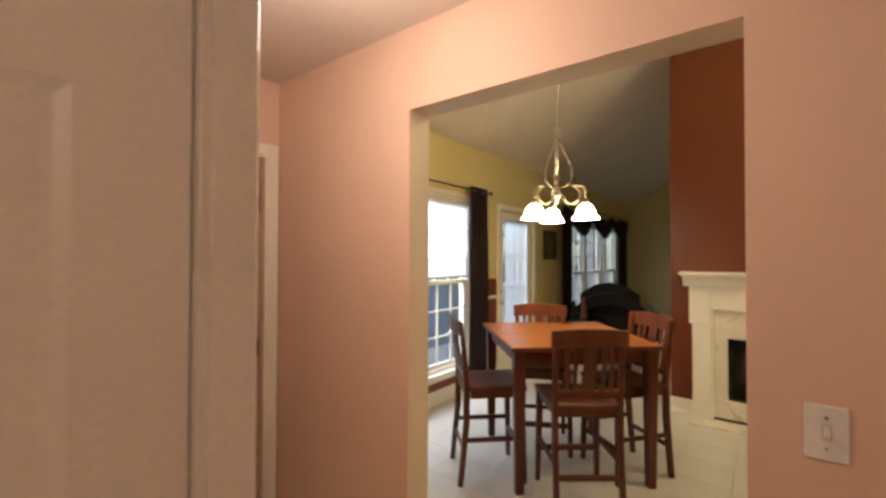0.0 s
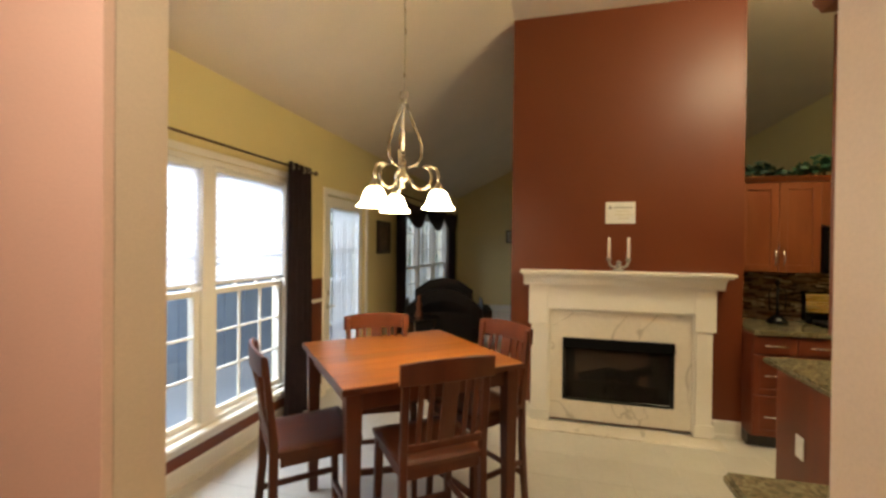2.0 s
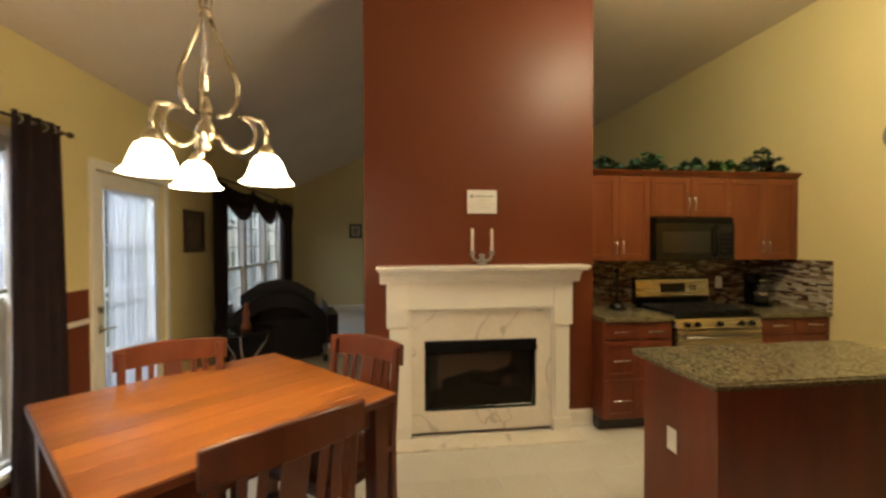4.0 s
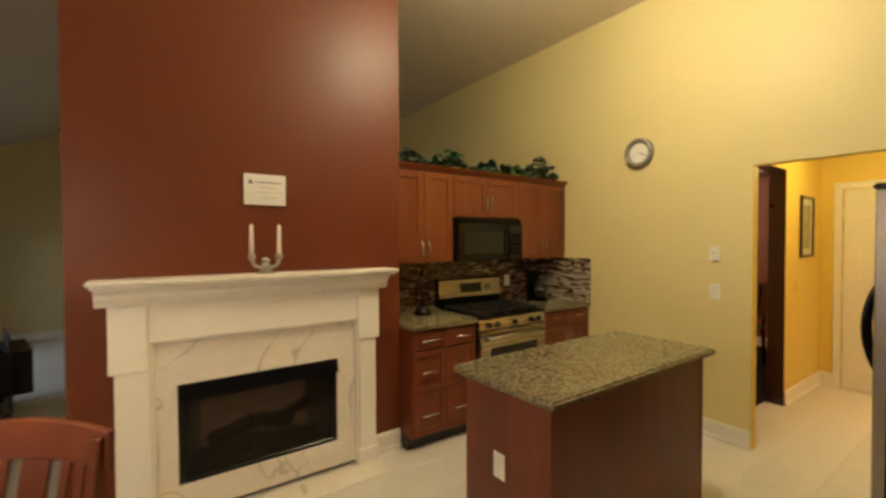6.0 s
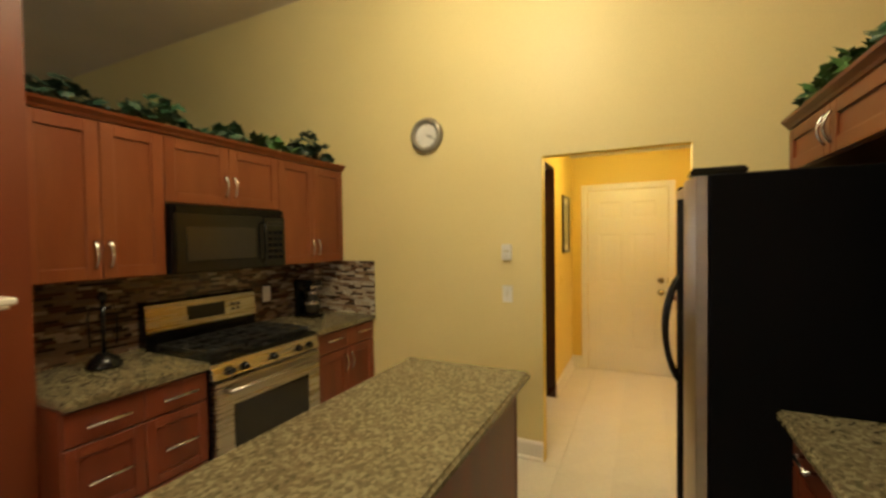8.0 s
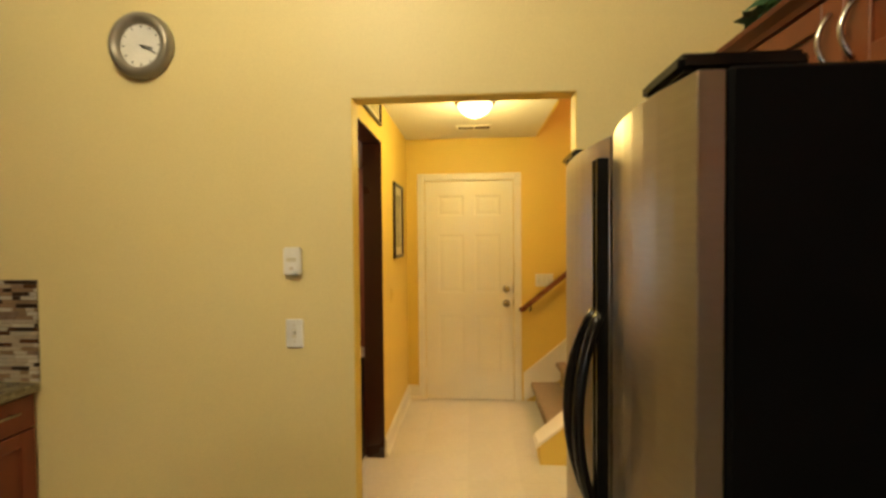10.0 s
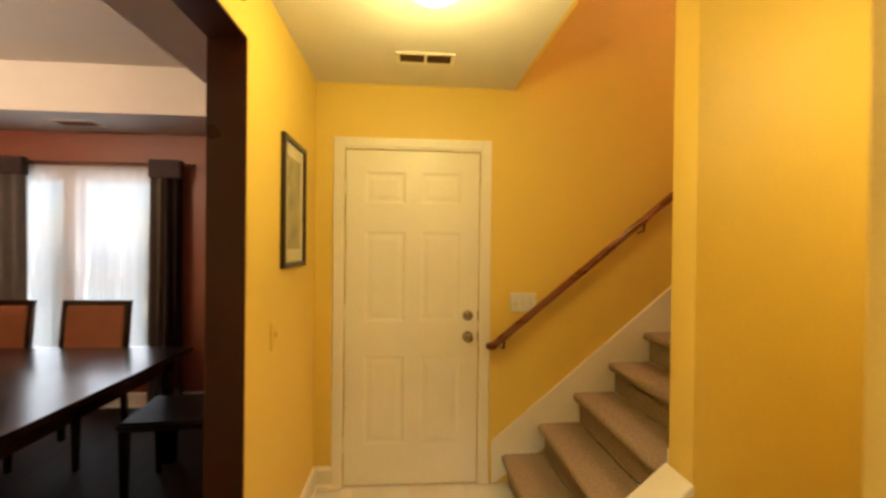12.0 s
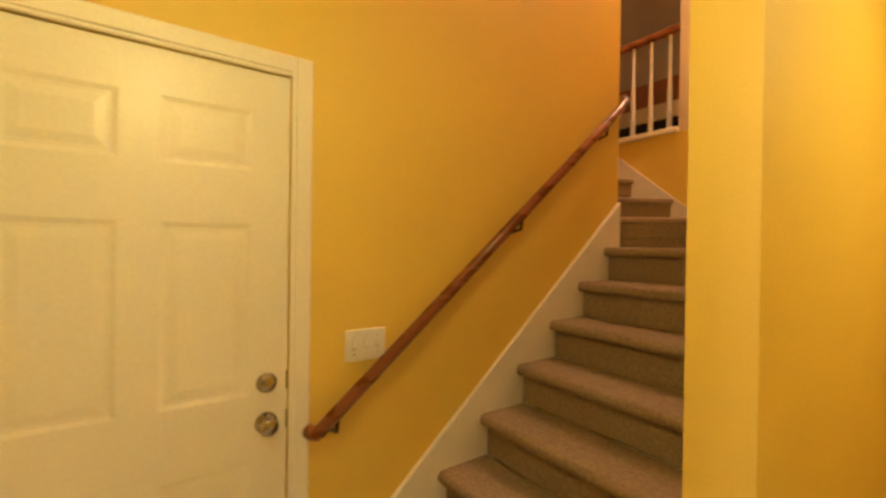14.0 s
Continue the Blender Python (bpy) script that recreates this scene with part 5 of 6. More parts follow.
picture("picture_frame", "black framed print above the dining opening", "y", YH, -1, 3.74, 4.40, 2.25, 2.425, 0.02, 0.03)
_pc = picture("picture_frame", "small dark framed picture on the far wall", "y", YB, -1, -1.32, -1.05, 1.62, 1.92, 0.04, 0.03)

# ---- kitchen ----


def bar_handle(parent, x, y, z, length, s, horizontal=True):
    """Bar pull standing off the plane y toward s."""
    bm = bmesh.new()
    o = y + s * 0.028
    if horizontal:
        add_tube(bm, [(x - length / 2, o, z), (x + length / 2, o, z)], 0.0055, 8)
        for k in (-1, 1):
            add_tube(bm, [(x + k * length * 0.38, y, z), (x + k * length * 0.38, o, z)], 0.0045, 6)
    else:
        pts = [(x, y + s * (0.006 + 0.026 * math.sin(math.pi * i / 10)), z - length / 2 + length * i / 10) for i in range(11)]
        add_tube(bm, pts, 0.0058, 8)
    return part("handle", bm, M_CHROME, parent, "bar handle")


def shaker(name, parent, x0, x1, z0, z1, y, s, mat, fw=0.058):
    """Framed door or drawer front on the plane y, standing out to s."""
    g = 0.0018
    x0, x1, z0, z1 = x0 + g, x1 - g, z0 + g, z1 - g
    t = 0.020
    if z1 - z0 < 0.2:
        return part(name, box(x0, x1, y, y + s * t, z0, z1, 0.003), mat, parent)
    d = part(name, box(x0 + 0.002, x1 - 0.002, y, y + s * 0.010, z0 + 0.002, z1 - 0.002), mat, parent)
    for n, r in (("stile", (x0, x0 + fw, z0, z1)), ("stile", (x1 - fw, x1, z0, z1)), ("rail", (x0 + fw, x1 - fw, z0, z0 + fw)), ("rail", (x0 + fw, x1 - fw, z1 - fw, z1))):
        part(n, box(r[0], r[1], y + s * 0.002, y + s * t, r[2], r[3], 0.0025), mat, d)
    return d


def upper_cabinet(label, x0, x1, z0, z1, y_back, y_front, s, group, handle_low=True, doors=2):
    c = thing("wall_cabinet", label, "cabinet", ((x0 + x1) / 2, y_back, z0), group)
    part("body", box(x0 + 0.001, x1 - 0.001, y_back, y_front, z0, z1), M_CHERRY, c)
    for k in range(doors):
        a, b = x0 + (x1 - x0) * k / doors, x0 + (x1 - x0) * (k + 1) / doors
        d = shaker("door", c, a, b, z0 + 0.004, z1 - 0.004, y_front, s, M_CHERRY)
        hx = b - 0.030 if k == 0 else a + 0.030
        bar_handle(d, hx, y_front + s * 0.020, (z0 + 0.12) if handle_low else (z0 + z1) / 2, min(0.13, z1 - z0 - 0.09), s, False)
    return c


UB, UF = YK - 0.002, 4.72
upper_cabinet("cherry wall cabinet with two shaker doors", 1.240, 1.82, 1.345, 2.085, UB, UF, -1, "kitchen wall cabinets")
upper_cabinet("short cherry cabinet above the microwave", 1.82, 2.585, 1.725, 2.085, UB, UF, -1, "kitchen wall cabinets")
upper_cabinet("cherry wall cabinet with two shaker doors", 2.585, 3.262, 1.345, 2.085, UB, UF, -1, "kitchen wall cabinets")


def crown(x0, x1, z, yb_, yf, s, ends):
    prof = [(yb_, z), (yf + s * 0.022, z), (yf + s * 0.030, z + 0.012), (yf + s * 0.050, z + 0.030), (yf + s * 0.055, z + 0.042), (yb_, z + 0.042)]
    return prism(prof, "x", x0 - ends[0], x1 + ends[1])


solo("cabinet_crown", crown(1.240, 3.264, 2.087, UB, UF, -1, (0, 0)), M_CHERRY, "cherry crown moulding along the cabinet tops", "moulding", (2.2, UF, 2.087))

# microwave
mw = thing("microwave", "black over-the-range microwave with a dark window", "microwave", (2.2, 4.8, 1.345))
part("body", box(1.824, 2.581, 4.665, UB, 1.347, 1.722, 0.004), M_BLACKTEX, mw)
_d = part("door", box(1.826, 2.40, 4.640, 4.664, 1.352, 1.675, 0.008, 2), M_BLACK, mw)
part("window", box(1.89, 2.335, 4.637, 4.641, 1.415, 1.60, 0.0), M_DKGLASS, _d, "smoked glass window")
part("handle", tube([(2.385, 4.640, 1.39), (2.385, 4.612, 1.41), (2.385, 4.612, 1.62), (2.385, 4.640, 1.64)], 0.009, 8), M_BLACK, _d)
_cp = part("control_panel", box(2.403, 2.579, 4.642, 4.664, 1.352, 1.675, 0.005), M_BLACK, mw)
part("display", box(2.43, 2.555, 4.6395, 4.6425, 1.62, 1.645), M_DKGLASS, _cp)
for _r in range(5):
    for _c2 in range(3):
        part("button", box(2.43 + 0.045 * _c2, 2.463 + 0.045 * _c2, 4.6395, 4.6425, 1.40 + 0.04 * _r, 1.425 + 0.04 * _r), M_BLACKTEX, _cp)
for _k in range(5):
    part("vent_slat", box(1.84, 2.565, 4.643, 4.662, 1.680 + 0.008 * _k, 1.684 + 0.008 * _k), M_BLACK, mw)

# base cabinets
BF = 4.43


def base_body(c, x0, x1, yb_, yf, s, mat):
    part("body", box(x0 + 0.001, x1 - 0.001, yb_, yf, 0.10, 0.878), mat, c)
    part("toe_kick", box(x0 + 0.001, x1 - 0.001, yb_, yf - s * 0.06, 0.0, 0.10), M_ESPRESSO, c)


# same cherry as the wall cabinets, coloured darker to paint in the shade
bc = thing("base_cabinet", "cherry drawer cabinet with bar handles, shade put into its colour", "cabinet", (1.53, 4.7, 0), "kitchen base cabinets")
base_body(bc, 1.240, 1.828, UB, BF, -1, M_ISLE_BASESHADE)
for z0, z1 in ((0.735, 0.872), (0.425, 0.73), (0.11, 0.42)):
    if z0 > 0.7:
        for a, b in ((1.242, 1.534), (1.534, 1.826)):
            d = shaker("drawer", bc, a, b, z0, z1, BF, -1, M_ISLE_BASESHADE)
            bar_handle(d, (a + b) / 2, BF - 0.020, (z0 + z1) / 2, 0.16, -1)
    else:
        for a, b in ((1.242, 1.534), (1.534, 1.826)):
            d = shaker("drawer", bc, a, b, z0, z1, BF, -1, M_ISLE_BASESHADE, 0.045)
            bar_handle(d, (a + b) / 2, BF - 0.020, (z0 + z1) / 2, 0.16, -1)
bc = thing("base_cabinet", "cherry base cabinet with two drawers over doors, shade put into its colour", "cabinet", (2.93, 4.7, 0), "kitchen base cabinets")
base_body(bc, 2.602, 3.262, UB, BF, -1, M_ISLE_BASESHADE)
for a, b, hx in ((2.604, 2.932, 2.90), (2.932, 3.260, 2.965)):
    d = shaker("drawer", bc, a, b, 0.735, 0.872, BF, -1, M_ISLE_BASESHADE)
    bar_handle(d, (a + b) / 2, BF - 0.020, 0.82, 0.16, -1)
    d = shaker("door", bc, a, b, 0.11, 0.73, BF, -1, M_ISLE_BASESHADE)
    bar_handle(d, hx, BF - 0.020, 0.62, 0.13, -1, False)
solo("countertop", box(1.240, 1.832, 4.388, UB, 0.880, 0.916, 0.006, 2), M_GRANITE, "olive speckled granite worktop beside the range", "countertop", (1.5, 4.7, 0.88))
solo("countertop", box(2.598, 3.267, 4.388, UB, 0.880, 0.916, 0.006, 2), M_GRANITE, "olive speckled granite worktop at the wall end", "countertop", (2.9, 4.7, 0.88))

# range
rg = thing("gas_range", "stainless gas range with black cooktop", "range", (2.215, 4.7, 0))
rx0, rx1, rf = 1.836, 2.595, 4.385
part("body", box(rx0, rx1, rf + 0.03, UB, 0.02, 0.895), M_BLACKTEX, rg)
for _x in (rx0 + 0.05, rx1 - 0.05):
    for _y in (rf + 0.1, UB - 0.08):
        part("foot", lathe([(0.02, 0.0), (0.02, 0.02)], _x, _y, 10), M_BLACK, rg)
part("cooktop", box(rx0 - 0.002, rx1 + 0.002, rf + 0.01, UB - 0.06, 0.895, 0.918, 0.006, 2), M_BLACK, rg)
part("control_panel", prism([(rf + 0.03, 0.81), (rf - 0.012, 0.815), (rf + 0.012, 0.893), (rf + 0.03, 0.893)], "x", rx0, rx1, 0.003), M_STEEL, rg)
for _k, _x in enumerate((1.93, 2.02, 2.215, 2.41, 2.50)):
    kb = bmesh.new()
    add_tube(kb, [(_x, rf - 0.002, 0.853), (_x, rf - 0.030, 0.847)], [0.021, 0.018], 14)
    part("knob", kb, M_BLACK, rg)
od = part("oven_door", box(rx0 + 0.004, rx1 - 0.004, rf - 0.012, rf + 0.03, 0.235, 0.800, 0.006, 2), M_STEEL, rg)
part("window", box(rx0 + 0.11, rx1 - 0.11, rf - 0.016, rf - 0.010, 0.34, 0.665, 0.0015), M_DKGLASS, od, "dark oven window")
part("handle", tube([(rx0 + 0.06, rf - 0.012, 0.748), (rx0 + 0.065, rf - 0.055, 0.752), (rx1 - 0.065, rf - 0.055, 0.752), (rx1 - 0.06, rf - 0.012, 0.748)], 0.012, 10), M_STEEL, od)
part("drawer", box(rx0 + 0.004, rx1 - 0.004, rf - 0.008, rf + 0.03, 0.045, 0.225, 0.006, 2), M_STEEL, rg)
bg = part("backguard", prism([(UB, 0.918), (UB - 0.075, 0.918), (UB - 0.075, 1.00), (UB - 0.060, 1.165), (UB - 0.045, 1.175), (UB, 1.175)], "x", rx0 + 0.01, rx1 - 0.01, 0.003), M_BLACK, rg)
part("steel_face", prism([(UB - 0.0755, 1.005), (UB - 0.0795, 1.005), (UB - 0.0665, 1.160), (UB - 0.0625, 1.160)], "x", rx0 + 0.012, rx1 - 0.012), M_STEEL, bg)
part("display", prism([(UB - 0.0785, 1.04), (UB - 0.0815, 1.04), (UB - 0.0735, 1.125), (UB - 0.0705, 1.125)], "x", 2.09, 2.34), M_BLACK, bg)
for _x in (2.40, 2.44):
    for _z in (1.065, 1.095):
        part("button", box(_x - 0.012, _x + 0.012, UB - 0.0795, UB - 0.0705, _z - 0.008, _z + 0.008), M_BLACK, bg)
for _gx in (1.86, 2.105, 2.35):
    gb = bmesh.new()
    w = 0.225
    for k in range(2):
        yy = 4.45 + 0.42 * k
        add_box(gb, _gx, _gx + w, yy, yy + 0.012, 0.935, 0.950)
    for k in range(2):
        xx = _gx + (w - 0.012) * k
        add_box(gb, xx, xx + 0.012, 4.45, 4.882, 0.935, 0.950)
    for yy in (4.56, 4.66, 4.77):
        add_box(gb, _gx + 0.012, _gx + w - 0.012, yy, yy + 0.009, 0.938, 0.950)
    add_box(gb, _gx + w / 2 - 0.005, _gx + w / 2 + 0.005, 4.46, 4.87, 0.938, 0.951)
    for xx in (_gx + 0.003, _gx + w - 0.012):
        for yy in (4.452, 4.872):
            add_box(gb, xx, xx + 0.009, yy, yy + 0.009, 0.918, 0.936)
    part("grate", gb, M_IRON, rg)
for _x, _y in ((1.97, 4.55), (1.97, 4.79), (2.215, 4.67), (2.46, 4.55), (2.46, 4.79)):
    part("burner", lathe([(0.045, 0.918), (0.045, 0.926), (0.03, 0.932), (0.03, 0.936)], _x, _y, 18), M_IRON, rg)

# things on the worktops
cm = thing("coffee_maker", "black coffee maker with steel bands", "coffee maker", (2.98, 4.80, 0.916))
part("base", box(2.91, 3.05, 4.72, 4.93, 0.917, 0.945, 0.010, 2), M_BLACK, cm)
part("tower", box(2.92, 3.04, 4.86, 4.93, 0.945, 1.19, 0.012, 2), M_BLACK, cm)
part("head", box(2.91, 3.05, 4.73, 4.93, 1.13, 1.215, 0.014, 2), M_BLACK, cm)
cf = part("carafe", lathe([(0.050, 0.947), (0.060, 0.97), (0.060, 1.04), (0.045, 1.08), (0.040, 1.10)], 2.98, 4.785, 20), M_DKGLASS, cm)
part("band", lathe([(0.0605, 1.02), (0.062, 1.022), (0.062, 1.042), (0.0605, 1.044)], 2.98, 4.785, 20), M_CHROME, cf)
part("lid", lathe([(0.042, 1.10), (0.042, 1.112), (0.015, 1.12)], 2.98, 4.785, 16), M_CHROME, cf)
part("trim", box(2.908, 3.052, 4.727, 4.735, 1.15, 1.165), M_CHROME, cm)
pt = thing("paper_towel_stand", "black metal stand with a slim upright and arms", "stand", (1.57, 4.80, 0.916))
part("base", lathe([(0.075, 0.917), (0.075, 0.93), (0.06, 0.96), (0.03, 0.985), (0.012, 0.995)], 1.57, 4.80, 20), M_BLACK, pt)
part("pole", tube([(1.57, 4.80, 0.99), (1.57, 4.80, 1.24)], 0.011, 8), M_BLACK, pt)
part("finial", lathe([(0.008, 1.235), (0.022, 1.25), (0.018, 1.275), (0.004, 1.285)], 1.57, 4.80, 12), M_BLACK, pt)
for _s in (-1, 1):
    part("arm", tube([(1.57, 4.80, 1.20), (1.57 + _s * 0.05, 4.80, 1.215), (1.57 + _s * 0.062, 4.80, 1.16), (1.57 + _s * 0.055, 4.80, 1.02)], 0.006, 6), M_BLACK, pt)


def wall_plate(name, label, axis, a, side, s, z, w=0.072, h=0.116, kind="switch", gangs=1, mat=None):
    t = thing(name, label, "switch" if kind != "outlet" else "outlet", ((a, s, z) if axis == "x" else (s, a, z)))

    def bx(p, q, za, zb, d0, d1, bev=0.0):
        return box(a + side * d0, a + side * d1, p, q, za, zb, bev) if axis == "x" else box(p, q, a + side * d0, a + side * d1, za, zb, bev)
    part("plate", bx(s - w / 2, s + w / 2, z - h / 2, z + h / 2, 0.0005, 0.007, 0.003), mat or M_WHITE, t)
    for k in range(gangs):
        c = s + (k - (gangs - 1) / 2) * 0.046
        if kind == "switch":
            part("toggle", bx(c - 0.005, c + 0.005, z - 0.005, z + 0.014, 0.007, 0.018, 0.002), mat or M_WHITE, t)
            part("slot", bx(c - 0.008, c + 0.008, z - 0.017, z + 0.017, 0.0068, 0.0082), mat or M_PAPER, t)
        else:
            for dz in (-0.024, 0.024):
                part("socket", bx(c - 0.016, c + 0.016, z + dz - 0.014, z + dz + 0.014, 0.007, 0.0095, 0.002), M_WHITE, t)
        for dz in (-0.032, 0.032):
            part("screw", bx(c - 0.003, c + 0.003, z + dz - 0.003, z + dz + 0.003, 0.0068, 0.0086), M_NICKEL, t)
    return t


wall_plate("light_switch", "white single light switch on the yellow wall", "x", XC, -1, 3.29, 1.13)
th = thing("thermostat", "small white wall thermostat", "thermostat", (XC, 3.29, 1.42))
part("housing", box(XC - 0.026, XC - 0.0005, 3.255, 3.325, 1.365, 1.475, 0.006, 2), M_WHITE, th)
part("display", box(XC - 0.0275, XC - 0.0255, 3.270, 3.310, 1.418, 1.434), M_PAPER, th)
part("lever", box(XC - 0.030, XC - 0.0255, 3.285, 3.295, 1.385, 1.398), M_NICKEL, th)
wall_plate("light_switch", "white single light switch on the peach wall", "y", 1.217, -1, 0.217, 1.11)
wall_plate("outlet", "white outlet in the island's end panel", "x", 0.985, -1, 3.24, 0.52, kind="outlet")
wall_plate("outlet", "cream outlet in the tiled backsplash", "y", YK - 0.012, -1, 2.74, 1.12, kind="outlet")
wall_plate("light_switch", "white three-gang light switch by the stair", "x", XD, -1, 1.925, 1.12, w=0.160, gangs=3)
wall_plate("light_switch", "yellow-painted switch plate on the hall wall", "y", YH, -1, 4.765, 1.085, mat=M_GOLD)

# wall clock, 0.26 m across
ck = thing("wall_clock", "round wall clock with a grey rim and white face", "clock", (XC, 3.90, 2.29))
_bm = bmesh.new()
_rp = [(0.100, -0.012), (0.104, -0.030), (0.120, -0.042), (0.140, -0.036), (0.150, -0.018), (0.150, -0.001), (0.100, -0.001)]
_rings = [[_bm.verts.new((XC + d, 3.90 + r * math.cos(2 * math.pi * k / 40), 2.29 + r * math.sin(2 * math.pi * k / 40))) for k in range(40)] for r, d in _rp]
for a, b in zip(_rings, _rings[1:] + _rings[:1]):
    for k in range(40):
        _bm.faces.new((a[k], a[(k + 1) % 40], b[(k + 1) % 40], b[k])).smooth = True
bmesh.ops.recalc_face_normals(_bm, faces=_bm.faces[:])
M_CLOCKRIM = material("clock_rim_grey", (0.30, 0.27, 0.22), 0.35, metal=0.5, scale=10, fine=60, bump=0.02)
part("rim", _bm, M_CLOCKRIM, ck)
fc = part("face", disc_x(0, 3.90, 2.29, 0.102, XC - 0.014, XC - 0.004, 40), M_WHITE, ck)
for _k in range(12):
    _a = radians(30 * _k)
    part("hour_mark", tube([(XC - 0.0150, 3.90 + r * math.sin(_a), 2.29 + r * math.cos(_a)) for r in (0.080, 0.092)], 0.0028, 4), M_INK, fc)
for _ang, _len, _w in ((105, 0.055, 0.0045), (118, 0.080, 0.003)):
    _a = radians(-_ang)
    part("clock_hand", tube([(XC - 0.0165, 3.90, 2.29), (XC - 0.0165, 3.90 + _len * math.sin(_a), 2.29 + _len * math.cos(_a))], _w, 4), M_INK, fc)
ck.scale = (1.0, 0.88, 0.88)

# island
isl = thing("kitchen_island", "cherry kitchen island with plain panels", "island", (1.63, 3.22, 0))
part("end_panel", box(0.985, 1.005, 2.95, 3.48, 0.0, 0.879, 0.002), M_ISLE_BASESHADE, isl)
part("end_panel", box(2.252, 2.272, 2.95, 3.48, 0.0, 0.879, 0.002), M_ISLE_BASESHADE, isl)
part("back_panel", box(1.005, 2.252, 2.953, 2.975, 0.0, 0.879), M_ISLE_BASESHADE, isl)
part("body", box(1.005, 2.252, 2.975, 3.46, 0.08, 0.879), M_CHERRY, isl)
for _k in range(3):
    a, b = 1.008 + 0.4143 * _k, 1.008 + 0.4143 * (_k + 1)
    d = shaker("drawer", isl, a, b, 0.735, 0.872, 3.46, 1, M_CHERRY)
    bar_handle(d, (a + b) / 2, 3.48, 0.81, 0.14, 1)
    d = shaker("door", isl, a, b, 0.10, 0.73, 3.46, 1, M_CHERRY)
    bar_handle(d, b - 0.03, 3.48, 0.62, 0.13, 1, False)
_bm = box(0.925, 2.305, 2.895, 3.52, 0.881, 0.917, 0.010, 3)
solo("countertop", _bm, M_GRANITE, "olive speckled granite top on the island", "countertop", (1.6, 3.2, 0.881))

# refrigerator
fr = thing("refrigerator", "side-by-side refrigerator, steel doors and black sides", "refrigerator", (2.73, 1.85, 0))
fx0, fx1, fz = 2.245, 3.075, 1.738
part("body", box(fx0, fx1, YS + 0.05, 2.222, 0.03, fz, 0.006), M_BLACKTEX, fr, "black textured case")
part("grille", box(fx0 + 0.01, fx1 - 0.01, 2.16, 2.222, 0.0, 0.085), M_BLACKTEX, fr)


def bowed_door(x0, x1):
    """Door with a gently bowed steel front."""
    n = 8
    poly = [(x0, 2.226)]
    for i in range(n + 1):
        u = i / n
        poly.append((x0 + (x1 - x0) * u, 2.264 + 0.024 * (1 - (2 * u - 1) ** 2)))
    poly.append((x1, 2.226))
    return prism(poly, "z", 0.09, fz - 0.005, 0.002)


for a, b, hx in ((fx0 + 0.002, 2.602, 2.565), (2.620, fx1 - 0.002, 2.660)):
    d = part("door", bowed_door(a, b), M_FRIDGESTEEL, fr, "brushed steel door")
    pts = []
    for i in range(17):
        u = i / 16
        pts.append((hx + (0.028 if hx < 2.61 else -0.028) * (1 - math.sin(math.pi * u)) , 2.288 + 0.062 * math.sin(math.pi * u) ** 0.7, 0.857 + 0.48 * u))
    hb = add_tube(bmesh.new(), pts, 0.013, 10)
    part("handle", hb, M_BLACK, d, "black bowed handle")
    part("handle_strip", box(2.590 if hx < 2.61 else 2.620, 2.602 if hx < 2.61 else 2.632, 2.276, 2.302, 0.10, fz - 0.06, 0.002), M_BLACK, d)
part("hinge_cover", box(fx0 + 0.02, fx0 + 0.16, 2.10, 2.28, fz, fz + 0.028, 0.008, 2), M_BLACK, fr)
part("hinge_cover", box(fx1 - 0.16, fx1 - 0.02, 2.10, 2.28, fz, fz + 0.028, 0.008, 2), M_BLACK, fr)

# cabinets and worktop along the south wall
SB, SF = YS + 0.002, 1.755
upper_cabinet("cherry cabinet above the refrigerator", 2.10, 3.125, 1.825, 2.04, SB, SF, 1, "south wall cabinets", handle_low=False)
upper_cabinet("tall cherry wall cabinet beside the refrigerator", 1.50, 2.10, 1.345, 2.04, SB, SF, 1, "south wall cabinets")
upper_cabinet("cherry wall cabinet over the south worktop", 0.90, 1.50, 1.345, 2.04, SB, SF, 1, "south wall cabinets")
upper_cabinet("cherry wall cabinet at the end by the opening", 0.31, 0.90, 1.345, 2.04, SB, SF, 1, "south wall cabinets")
solo("cabinet_crown", crown(0.31, 3.13, 2.042, SB, SF, 1, (0.02, 0)), M_CHERRY, "cherry crown moulding on the south cabinets", "moulding", (1.8, SF, 2.042))
SBF = 1.96
for _k in range(3):
    a, b = 0.245 + 0.665 * _k, 0.245 + 0.665 * (_k + 1)
    # darker wood colour paints the shade below the worktop
    bc = thing("base_cabinet", "cherry base cabinet under the south worktop, shade put into its colour", "cabinet", ((a + b) / 2, 1.7, 0), "south base cabinets")
    base_body(bc, a, b, SB, SBF, 1, M_ISLE_BASESHADE)
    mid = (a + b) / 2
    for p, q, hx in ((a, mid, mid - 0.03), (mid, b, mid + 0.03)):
        d = shaker("drawer", bc, p, q, 0.735, 0.872, SBF, 1, M_ISLE_BASESHADE)
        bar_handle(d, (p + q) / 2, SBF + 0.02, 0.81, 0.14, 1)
        d = shaker("door", bc, p, q, 0.11, 0.73, SBF, 1, M_ISLE_BASESHADE)
        bar_handle(d, hx, SBF + 0.02, 0.62, 0.13, 1, False)
solo("countertop", box(0.205, 2.243, SB, 2.028, 0.880, 0.916, 0.010, 3), M_GRANITE, "olive speckled granite worktop along the south wall", "countertop", (1.2, 1.75, 0.88))

# ivy on the cabinet tops


